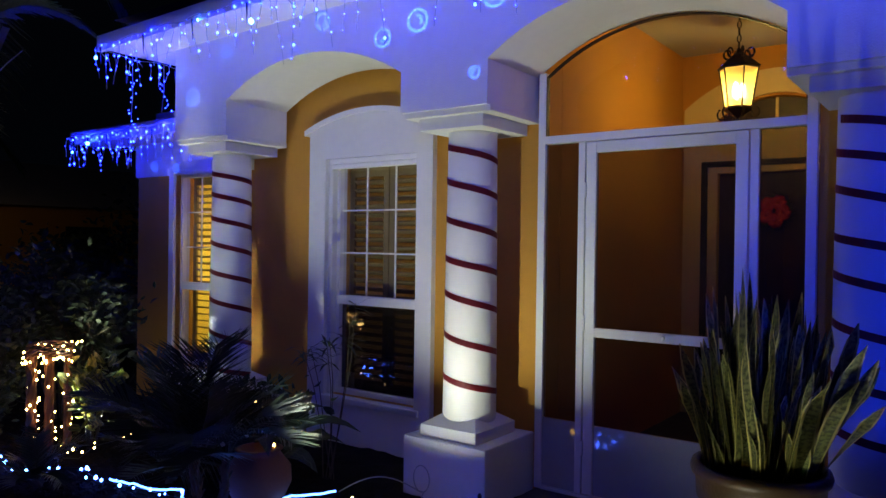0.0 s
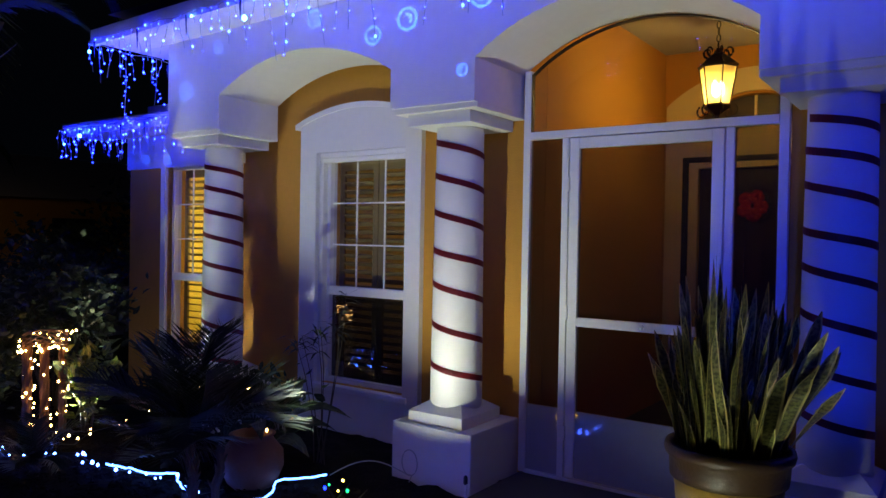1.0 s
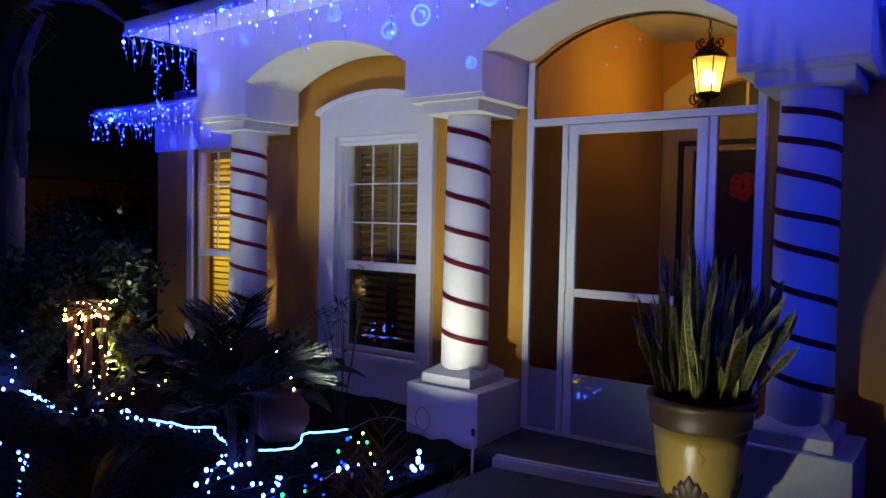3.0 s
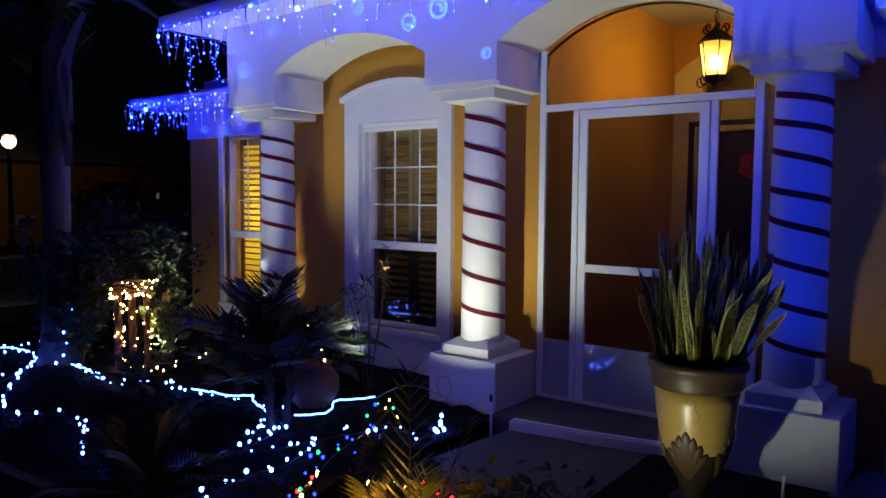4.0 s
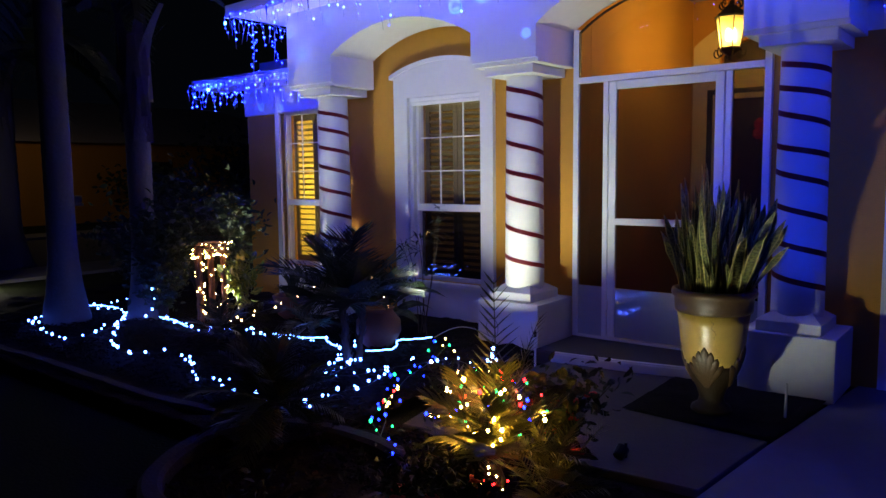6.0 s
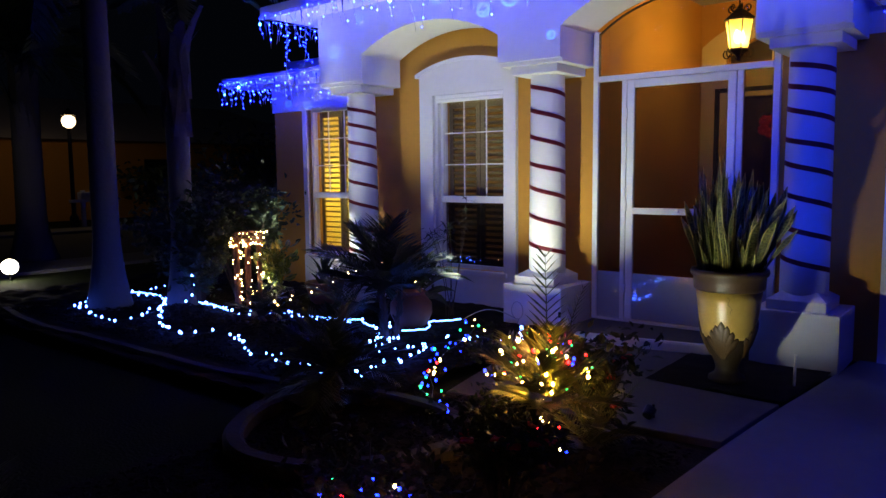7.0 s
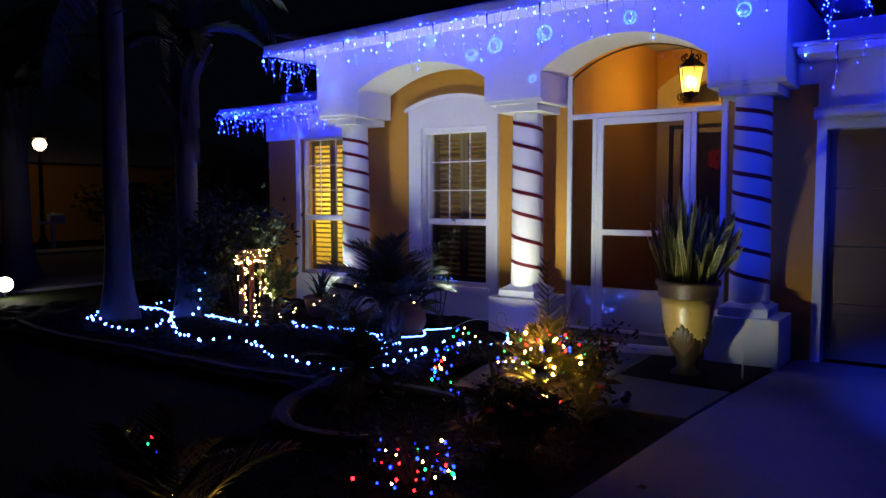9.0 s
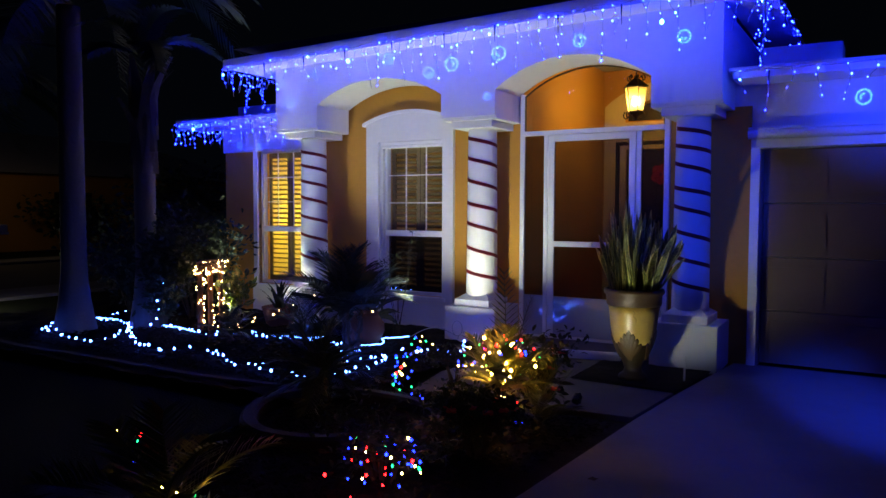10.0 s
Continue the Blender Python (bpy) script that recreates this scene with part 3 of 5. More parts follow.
# rooms behind the windows
for name, xa, xb, tint in (("den", -4.05, -2.25, CREAM), ("parlour", -2.2, 0.2, CREAM)):
    b = bmesh.new()
    box(b, xa, xb, 3.9, 4.0, 0, 2.55)
    box(b, xa, xa + 0.05, 0.9, 3.9, 0, 2.55)
    box(b, xb - 0.05, xb, 0.9, 3.9, 0, 2.55)
    setting("wall_" + name, b, tint, "plain cream wall of the room inside", "wall")
    setting("ceiling_" + name, box_mesh(xa, xb, 0.88, 4.0, 2.551, 2.6), tint, "plain ceiling of the room inside", "ceiling")
    setting("floor_" + name, box_mesh(xa, xb, 0.89, 3.9, 0.0, 0.1), DARKWOOD, "dark floor of the room inside", "floor")

# ---- screened entry ----
Y = 0.56
fr = empty("screen_enclosure", "white aluminium screen frame filling the entry arch", "screen frame", (1.12, Y, 0.09), kind="structure")


def bar(name, x0, x1, z0, z1, y0=0.0, y1=0.05, mat=ALUMINIUM, parent=None, bevel=0.003):
    return part(name, box_mesh(x0 - 1.12, x1 - 1.12, y0, y1, z0 - 0.09, z1 - 0.09, bevel), mat, parent or fr)


bar("post", 0.335, 0.385, 0.09, 2.68)
bar("post", 0.612, 0.655, 0.09, 2.235)
bar("door_stop", 0.657, 0.667, 0.09, 2.235, 0.012, 0.045)
bar("post", 1.60, 1.645, 0.09, 2.235)
bar("post", 1.872, 1.922, 0.09, 2.68)
bar("header", 0.385, 1.872, 2.237, 2.285, -0.01, 0.06)
bar("sill_plate", 0.385, 1.872, 0.09, 0.11, -0.01, 0.06)
for xa, xb in ((0.385, 0.612), (1.645, 1.872)):
    bar("kick_panel", xa, xb, 0.112, 0.535, 0.012, 0.03, KICK)
    bar("screen", xa, xb, 0.537, 2.235, 0.024, 0.026, SCREEN, bevel=0)
sd = empty("screen_door", "white aluminium screen door with a metal kick panel", "screen door", (1.15, Y - 0.012, 0.12))


def dbar(name, x0, x1, z0, z1, y0=0.0, y1=0.045, mat=ALUMINIUM, bevel=0.004, label=""):
    return part(name, box_mesh(x0 - 1.15, x1 - 1.15, y0, y1, z0 - 0.12, z1 - 0.12, bevel), mat, sd, label)


dbar("stile", 0.671, 0.733, 0.12, 2.230)
dbar("stile", 1.530, 1.594, 0.12, 2.230)
dbar("rail", 0.733, 1.530, 2.165, 2.230)
dbar("rail", 0.733, 1.530, 1.065, 1.120)
dbar("kick_panel", 0.733, 1.530, 0.12, 0.535, 0.01, 0.03, KICK, label="shiny metal kick panel")
dbar("screen", 0.733, 1.530, 0.537, 1.064, 0.02, 0.022, SCREEN, 0, "dark insect screen cloth")
dbar("screen", 0.733, 1.530, 1.121, 2.164, 0.02, 0.022, SCREEN, 0, "dark insect screen cloth")
bm = bmesh.new()
tube(bm, [(0.41, -0.005, 1.10), (0.41, -0.05, 1.12), (0.41, -0.05, 1.24), (0.41, -0.005, 1.26)], 0.008, n=8)
box(bm, 0.395, 0.425, -0.008, 0.002, 1.06, 1.30, 0.003)
part("door_handle", bm, ALUMINIUM, sd, "white pull handle with a lock plate", smooth=False)
part("latch", lathe(bmesh.new(), [(0.016, 0), (0.018, 0.01), (0.012, 0.02)], 14, (0.0, 0, 0)), ALUMINIUM, sd).matrix_local = pose(-0.0, -0.0, 0.975, 90, 0, 0)
for z in (0.35, 1.10, 1.9):
    dbar("hinge", 0.655, 0.675, z, z + 0.09, -0.012, 0.0, ALUMINIUM, 0.003)
# arched fanlight over the header
b = bmesh.new()
edge, inner = arc(0.385, 1.872, 2.655, 0.262, 24), arc(0.391, 1.866, 2.653, 0.256, 24)
outline_wall(b, [(0.385, 2.287)] + edge + [(1.872, 2.287), (1.866, 2.293)] + inner[::-1] + [(0.391, 2.293), (0.391, 2.287)], [], Y + 0.004, Y + 0.04)
b2 = bmesh.new()
outline_wall(b2, [(0.392, 2.288)] + inner + [(1.865, 2.288)], [], Y + 0.02, Y + 0.024)
fan = tagged(empty("fanlight", "arched clear fanlight above the screen door", "fanlight", (0, 0, 0)), kind="structure")
part("fanlight_frame", b, BLACK, fan, "thin dark gasket")
pane = part("pane", b2, FANLIGHT, fan)
pane.visible_shadow = False

# vestibule behind the screen
setting("wall_vestibule_west", box_mesh(0.19, 0.33, 0.885, 3.4, 0, 3.36), OCHRE, "ochre side wall of the entry", "wall")
setting("wall_vestibule_jamb", box_mesh(0.19, 0.333, 0.602, 0.668, 0, 3.2), OCHRE, "ochre jamb beside the entry screen", "wall")
setting("wall_vestibule_east", box_mesh(1.925, 2.29, 0.605, 3.4, 0, 3.36), OCHRE, "ochre side wall of the entry", "wall")
b = bmesh.new()
outline_wall(b, [(0.331, 0.0), (0.331, 3.36), (1.924, 3.36), (1.924, 0.0)], [[(0.66, 0.1), (1.62, 0.1), (1.62, 2.29), (0.66, 2.29)], [(0.66, 2.66)] + arc(0.66, 1.62, 2.74, 0.19, 14) + [(1.62, 2.66)]], 3.30, 3.42)
setting("wall_vestibule_north", b, OCHRE, "ochre wall around the front door", "wall")
setting("ceiling_vestibule", box_mesh(0.19, 2.29, 0.602, 3.42, 3.361, 3.41), CREAM, "pale ceiling of the entry", "ceiling")
b = bmesh.new()
outline_wall(b, [(0.36, 0.10)] + arc(0.36, 1.92, 2.86, 0.30, 20) + [(1.92, 0.10)], [[(0.52, 0.101), (1.76, 0.101), (1.76, 2.38), (0.52, 2.38)], [(0.64, 2.64)] + arc(0.64, 1.64, 2.74, 0.21, 14) + [(1.64, 2.64)]], 3.262, 3.298)
setting("trim_door_arch", b, CREAM, "cream arched surround of the front door", "trim")
b = bmesh.new()
for a in ((0.52, 0.575, 0.10, 2.38), (1.705, 1.76, 0.10, 2.38), (0.575, 1.705, 2.33, 2.38)):
    box(b, a[0], a[1], 3.258, 3.31, a[2], a[3], 0.004)
setting("trim_door_frame", b, BLACK, "black frame strip round the front door", "trim")
b = bmesh.new()
for a in ((0.576, 0.66, 0.10, 2.329), (1.62, 1.704, 0.10, 2.329), (0.661, 1.619, 2.275, 2.329)):
    box(b, a[0], a[1], 3.275, 3.36, a[2], a[3], 0.004)
setting("trim_door_casing", b, CREAM, "cream inner casing of the front door", "trim")
fd = empty("front_door", "dark painted front door with a glazed arch light above", "door", (1.14, 3.34, 0.10))
bm = box_mesh(-0.478, 0.478, 0, 0.05, 0.0, 2.172, 0.004)
leaf = part("door_leaf", bm, DARKWOOD, fd)
for zc, hh in ((0.45, 0.55), (1.35, 0.9)):
    for s in (-1, 1):
        pm = box_mesh(s * 0.22 - 0.15, s * 0.22 + 0.15, -0.012, 0.0, zc - hh / 2, zc + hh / 2, 0.005)
        part("panel", pm, DARKWOOD, leaf)
part("knob", lathe(bmesh.new(), [(0.012, 0), (0.012, 0.03), (0.028, 0.045), (0.02, 0.065)], 14), BLACK, fd).matrix_local = pose(0.42, 0, 0.95, 90, 0, 0)
tl = empty("arch_light", "dark arched glass light above the front door", "window", (1.14, 3.34, 2.66), kind="structure")
b = bmesh.new()
outline_wall(b, [(-0.47, 0.0)] + [(x - 1.14, z - 2.66) for x, z in arc(0.67, 1.61, 2.74, 0.18, 14)] + [(0.47, 0.0)], [], 0.0, 0.006)
part("pane", b, DARKWOOD, tl, "dark glass")
part("muntin", box_mesh(-0.012, 0.012, -0.02, 0.0, 0.0, 0.258), CREAM, tl)

wr = empty("wreath", "wreath with large red flowers on the front door", "wreath", (1.14, 3.30, 1.93))
bm = bmesh.new()
for k in range(24):
    a = 2 * math.pi * k / 24
    tube(bm, [(0.13 * math.cos(a), 0, 0.13 * math.sin(a)), (0.19 * math.cos(a + 0.3), -0.03, 0.19 * math.sin(a + 0.3))], 0.012, 0.002, 5)
    tube(bm, [(0.13 * math.cos(a), 0, 0.13 * math.sin(a)), (0.13 * math.cos(a + 0.27), 0, 0.13 * math.sin(a + 0.27))], 0.022, 0.022, 6)
part("greenery", bm, FROND, wr)
for k in range(5):
    bm = bmesh.new()
    a0 = 1.2 + k * 0.62
    for j in range(7):
        a = 2 * math.pi * j / 7
        bmesh.ops.create_icosphere(bm, subdivisions=1, radius=0.034, matrix=Matrix.Translation((0.075 * math.cos(a0 * 2) + 0.035 * math.cos(a), -0.03, 0.085 * math.sin(a0 * 2) + 0.035 * math.sin(a))) @ Matrix.Diagonal((1, 0.4, 1, 1)))
    part("flower", bm, PETAL, wr, smooth=True)

# lantern on a chain
ln = empty("lantern", "lit black iron lantern with amber glass hanging on a chain", "lantern", (1.16, 2.0, 2.54))
bm = bmesh.new()
lathe(bm, [(0.005, -0.03), (0.018, -0.02), (0.012, 0.0), (0.03, 0.015), (0.075, 0.045), (0.082, 0.055), (0.078, 0.07)], 6)
part("base", bm, BLACK, ln)
bm = bmesh.new()
lathe(bm, [(0.115, 0.30), (0.125, 0.315), (0.085, 0.35), (0.045, 0.385), (0.02, 0.40), (0.012, 0.43)], 6)
for k in range(6):
    a = 2 * math.pi * k / 6
    c, s = math.cos(a), math.sin(a)
    curl = [(0.062 + 0.030 * math.sin(t) * (1 - t / 9), 0.405 - 0.034 * math.cos(t) * (1 - t / 9)) for t in span(0.0, 5.2, 14)]
    tube(bm, [(q * c, q * s, z) for q, z in curl], 0.008, 0.004, 6)
    curl = [(0.092 + 0.026 * math.sin(t), 0.030 + 0.034 * math.cos(t)) for t in span(0.4, 4.6, 12)]
    tube(bm, [(q * c, q * s, z) for q, z in curl], 0.007, 0.004, 6)
part("cap", bm, BLACK, ln, "scrolled iron cap")
for k in range(6):
    a, a2 = 2 * math.pi * k / 6, 2 * math.pi * (k + 1) / 6
    bm = bmesh.new()
    tube(bm, [(0.076 * math.cos(a), 0.076 * math.sin(a), 0.065), (0.112 * math.cos(a), 0.112 * math.sin(a), 0.305)], 0.005, n=5)
    part("rib", bm, BLACK, ln)
    bm = bmesh.new()
    q = [(r * math.cos(t), r * math.sin(t), z) for r, t, z in ((0.073, a, 0.068), (0.073, a2, 0.068), (0.109, a2, 0.302), (0.109, a, 0.302))]
    bm.faces.new([bm.verts.new(p) for p in q])
    bmesh.ops.solidify(bm, geom=bm.faces[:], thickness=0.002)
    gl = part("glass_pane", bm, AMBER_GLASS, ln)
    gl.visible_shadow = False
for k in range(3):
    a = 2 * math.pi * k / 3
    cb = bmesh.new()
    lathe(cb, [(0.004, 0.12), (0.014, 0.14), (0.017, 0.165), (0.010, 0.20), (0.001, 0.225)], 10, (0.025 * math.cos(a), 0.025 * math.sin(a), 0))
    part("bulb", cb, BULB_GLOW, ln, smooth=True).visible_shadow = False
for k in range(7):
    bm = bmesh.new()
    z = 0.425 + 0.043 * k
    pts = [(0.011 * math.cos(t) * (k % 2), 0.011 * math.cos(t) * (1 - k % 2), z + 0.024 + 0.024 * math.sin(t)) for t in span(0, 2 * math.pi, 10)]
    tube(bm, pts, 0.0035, n=4)
    part("chain_link", bm, BLACK, ln)
ln.scale = (1.22, 1.22, 1.16)


# ---- plants ----
def strip(bm, uv, centre, side, widths, v0=0.0):
    """A leaf blade along centre points, side vectors and half widths; u across, v along."""
    rows = [(bm.verts.new(c - s * w), bm.verts.new(c + s * w)) for c, s, w in zip(centre, side, widths)]
    for i, (a, c) in enumerate(zip(rows, rows[1:])):
        f = bm.faces.new((a[0], a[1], c[1], c[0]))
        for loop, q in zip(f.loops, ((0, i), (1, i), (1, i + 1), (0, i + 1))):
            loop[uv].uv = (q[0], q[1] / (len(rows) - 1))


def uv_mesh():
    bm = bmesh.new()
    return bm, bm.loops.layers.uv.new("UVMap")


def snake_leaf(r, length, width, lean, twist):
    bm, uv = uv_mesh()
    n = 9
    cs, ss, ws = [], [], []
    for i in range(n + 1):
        k = i / n
        a = twist * k
        cs.append(Vector((lean * length * (0.35 * k + 0.65 * k * k), 0.022 * math.sin(6 * k + lean * 9 + length * 11) * k, length * k * (1 - 0.12 * lean * k))))
        ss.append(Vector((0.25 * math.sin(a), math.cos(a), 0)).normalized())
        ws.append(width * (0.66 + 1.15 * k * (1 - k) + 0.10 * math.sin(9 * k + length * 20)) * (1 if k < 0.80 else max(0.02, (1 - k) / 0.20) ** 0.6))
    strip(bm, uv, cs, ss, ws)
    bmesh.ops.solidify(bm, geom=bm.faces[:], thickness=0.004)
    me = bpy.data.meshes.new("leaf")
    for f in bm.faces:
        f.smooth = True
    bm.to_mesh(me)
    bm.free()
    me.materials.append(SANSEV)
    return me


def frond_mesh(length, leaflet, pairs, droop, width, mat, stiff=0.5, seed=0):
    """A feather leaf: an arched rib with narrow leaflets on both sides, pointing along +x."""
    r = random.Random(seed)
    bm, uv = uv_mesh()

    def rib(k):
        return Vector((length * k * (1 - 0.25 * droop * k), 0.02 * math.sin(4 * k + seed), length * (0.42 * k - droop * k * k * 0.62)))
    pts = [rib(i / 8) for i in range(9)]
    for i in range(8):
        a, c = pts[i], pts[i + 1]
        w = 0.007 * (1 - i / 9)
        strip(bm, uv, [a, c], [Vector((0, 1, 0))] * 2, [w, w * 0.85])
        strip(bm, uv, [a, c], [Vector((0, 0, 1))] * 2, [w, w * 0.85])
    for i in range(pairs):
        k = 0.14 + 0.86 * (i + 0.5) / pairs
        p, d = rib(k), (rib(min(1, k + 0.02)) - rib(k - 0.02)).normalized()
        for s in (-1, 1):
            ln = leaflet * (0.45 + 1.5 * k * (1 - k) + 0.25 * (1 - k)) * r.uniform(0.8, 1.1)
            fwd = 0.55 + 0.5 * k + r.uniform(-0.12, 0.12)
            out = (d * fwd + Vector((0, s, 0)) + Vector((0, 0, stiff * r.uniform(0.3, 0.8)))).normalized()
            sag = Vector((0, 0, -1)) * ln * r.uniform(0.10, 0.35) * (1.2 - stiff)
            side = out.cross(Vector((0, 0, 1))).normalized() * 0.75 + Vector((0, 0, 0.65))
            strip(bm, uv, [p, p + out * ln * 0.5 + sag * 0.25, p + out * ln + sag], [side] * 3, [width * 0.8, width, width * 0.08])
    me = bpy.data.meshes.new("frond")
    bm.to_mesh(me)
    bm.free()
    me.materials.append(mat)
    return me


def put(name, me, parent, m):
    ob = new(name, me)
    ob.parent = parent
    ob.matrix_basis = m
    return ob


def feather_palm(at, trunk_h, trunk_r, fronds, length, leaflet, seed, label, pairs=26, category="palm", width=0.0042, mat=None, droop=0.75, rise=(5, 75), stems=1, name="feather_palm"):
    r = random.Random(seed)
    p = empty(name, label, category, at)
    if trunk_h:
        for s in range(stems):
            bm = bmesh.new()
            a = 2 * math.pi * s / stems + seed
            off = 0.05 * (stems > 1)
            base = Vector((off * math.cos(a), off * math.sin(a), -0.05))
            tip = Vector((off * 2.2 * math.cos(a), off * 2.2 * math.sin(a), trunk_h))
            tube(bm, [base.lerp(tip, i / 6) + Vector((0.01 * math.sin(i * 2), 0.01 * math.cos(i * 3), 0)) for i in range(7)], trunk_r * 1.15, trunk_r * 0.85, 9)
            for k in range(int(trunk_h / 0.028)):
                b0 = base.lerp(tip, (k + 0.5) / int(trunk_h / 0.028))
                aa = k * 2.4
                o = Vector((math.cos(aa), math.sin(aa), 0))
                tube(bm, [b0 + o * trunk_r * 0.8, b0 + o * (trunk_r * 1.5 + 0.012) + Vector((0, 0, 0.045))], 0.012, 0.004, 4)
            part("trunk", bm, STEM, p, "rough stem with old leaf bases")
    kinds = [frond_mesh(length * f, leaflet, pairs, droop * g, width, mat or FROND, st, seed * 10 + i) for i, (f, g, st) in enumerate(((1, 1, 0.5), (0.85, 0.7, 0.6), (0.7, 1.2, 0.4)))]
    for i in range(fronds):
        k = i / fronds
        az = i * 137.5 + r.uniform(-20, 20)
        up = rise[0] + (rise[1] - rise[0]) * (1 - k) + r.uniform(-8, 8)
        s = (i % stems) if stems > 1 else 0
        a = 2 * math.pi * s / stems + seed
        o = 0.11 * (stems > 1)
        put("frond", kinds[i % 3], p, pose(o * math.cos(a), o * math.sin(a), trunk_h - 0.02, r.uniform(-12, 12), 18 - up, az))
    return p


def leafy_bush(at, radii, leaves, size, seed, label, mat=None, name="bush", stems=7, flowers=0, upright=0.3):
    """Shrub: branching stems that carry many separate leaves, in uneven clumps."""
    r = random.Random(seed)
    p = empty(name, label, "bush", at)
    bm = bmesh.new()
    tips = []
    for s in range(stems):
        a = 2 * math.pi * s / stems + r.uniform(-0.4, 0.4)
        h = r.uniform(0.7, 1.0)
        e = Vector((radii[0] * 0.75 * math.cos(a) * r.uniform(0.3, 1), radii[1] * 0.75 * math.sin(a) * r.uniform(0.3, 1), radii[2] * h))
        mid = e * 0.5 + Vector((r.uniform(-0.05, 0.05), r.uniform(-0.05, 0.05), 0.05))
        tube(bm, [(0.03 * math.cos(a), 0.03 * math.sin(a), -0.05), mid, e], 0.012, 0.004, 5)
        tips += [e, mid]
        for q in range(4):
            t = mid.lerp(e, r.uniform(0, 1)) + Vector((r.uniform(-1, 1) * radii[0] * 0.45, r.uniform(-1, 1) * radii[1] * 0.45, r.uniform(-0.1, 0.35) * radii[2]))
            tube(bm, [mid.lerp(e, 0.4), t], 0.005, 0.002, 4)
            tips.append(t)
    part("stem", bm, STEM, p)
    bm, uv = uv_mesh()
    for i in range(leaves):
        c = r.choice(tips) + Vector((r.gauss(0, 1) * radii[0] * 0.16, r.gauss(0, 1) * radii[1] * 0.16, r.gauss(0, 1) * radii[2] * 0.11))
        c.z = max(c.z, 0.02)
        d = Vector((r.gauss(0, 1), r.gauss(0, 1), upright + r.gauss(0, 0.6))).normalized()
        side = d.cross(Vector((r.gauss(0, 1), r.gauss(0, 1), r.gauss(0, 1)))).normalized()
        ln = size * r.uniform(0.6, 1.3)
        w = ln * 0.22
        nrm = d.cross(side) * ln * 0.12
        strip(bm, uv, [c, c + d * ln * 0.35 + nrm, c + d * ln * 0.7 + nrm, c + d * ln], [side] * 4, [w * 0.25, w, w * 0.8, w * 0.05])
    me = part("foliage", bm, mat or BROAD, p)
    tagged(me, kind="stuff")
    for k in range(flowers):
        c = r.choice(tips)
        fm = bmesh.new()
        for j in range(6):
            a = 2 * math.pi * j / 6
            bmesh.ops.create_icosphere(fm, subdivisions=1, radius=0.018, matrix=Matrix.Translation(c + Vector((0.018 * math.cos(a), 0.018 * math.sin(a), 0.02 + 0.006 * (j % 2)))) @ Matrix.Diagonal((1, 1, 0.55, 1)))
        part("flower_head", fm, PETAL, p, "small red flower head")
    return p


# flower pot with a snake plant
POT = (1.93, -0.57, 0.022)
pot = empty("flower_pot", "ochre glazed urn pot with brown rim and leaf relief", "flower pot", POT)
PROFILE = [(0.11, 0.0), (0.122, 0.008), (0.118, 0.03), (0.082, 0.055), (0.072, 0.09), (0.086, 0.135), (0.116, 0.20), (0.150, 0.27), (0.161, 0.305), (0.174, 0.35), (0.192, 0.45), (0.205, 0.56), (0.214, 0.635)]
part("body", lathe(bmesh.new(), PROFILE[8:], 48), GLAZE, pot, "ochre glazed tapering body with a hairline crack", smooth=True)
part("foot", lathe(bmesh.new(), PROFILE[:8] + [(0.1625, 0.306), (0.159, 0.310)], 48), FOOT_GLAZE, pot, "brown glazed bowl and foot", smooth=True)
part("rim", lathe(bmesh.new(), [(0.213, 0.625), (0.226, 0.632), (0.229, 0.65), (0.232, 0.715), (0.246, 0.725), (0.252, 0.745), (0.246, 0.765), (0.222, 0.768), (0.212, 0.755), (0.208, 0.70)], 48), GLAZE_DARK, pot, "brown glazed rolled rim band", smooth=True)


def pot_r(z):
    for (a, za), (c, zc) in zip(PROFILE[4:], PROFILE[5:]):
        if za <= z <= zc:
            return a + (c - a) * (z - za) / (zc - za)
    return 0.072 if z < 0.12 else 0.2


for k in range(4):
    # a fan of lobes, the middle one tallest, each with a raised rib
    bm = bmesh.new()
    a0 = radians(-86 + 90 * k)
    for j in range(-3, 4):
        top, ang1 = 0.435 - 0.028 * abs(j) ** 1.25, a0 + 0.20 * j
        rings = []
        for q in range(10):
            f = q / 9
            z, ang = 0.17 + (top - 0.17) * f, a0 + (ang1 - a0) * (0.15 + 0.85 * f)
            wide, deep = 0.010 + 0.019 * math.sin(math.pi * min(1, f * 0.94) ** 1.3), 0.012
            if q == 9:
                wide, deep = 0.003, 0.003
            m = Matrix.Translation((pot_r(z) * math.cos(ang), pot_r(z) * math.sin(ang), z)) @ Matrix.Rotation(ang, 4, "Z")
            rings.append([bm.verts.new(m @ Vector((deep * math.cos(t), wide * math.sin(t), 0))) for t in span(0, 2 * math.pi, 10)[:-1]])
        for lo, hi in zip(rings, rings[1:]):
            for k2 in range(10):
                bm.faces.new((lo[k2], lo[(k2 + 1) % 10], hi[(k2 + 1) % 10], hi[k2]))
        bm.faces.new(rings[-1])
    part("leaf_relief", bm, GLAZE_DARK, pot, "brown acanthus leaf relief", smooth=True)
part("soil", lathe(bmesh.new(), [(0.001, 0.70), (0.12, 0.712), (0.209, 0.70), (0.209, 0.66)], 24), MULCH, pot)
bm = bmesh.new()
a0 = radians(-75)
crack = [(a0 + 0.02 * i + 0.05 * math.sin(i * 1.7), 0.60 - 0.016 * i) for i in range(8)]
tube(bm, [((0.2135 - 0.013 * (0.6 - z) / 0.12) * math.cos(a), (0.2135 - 0.013 * (0.6 - z) / 0.12) * math.sin(a), z) for a, z in crack], 0.0016, 0.001, 4)
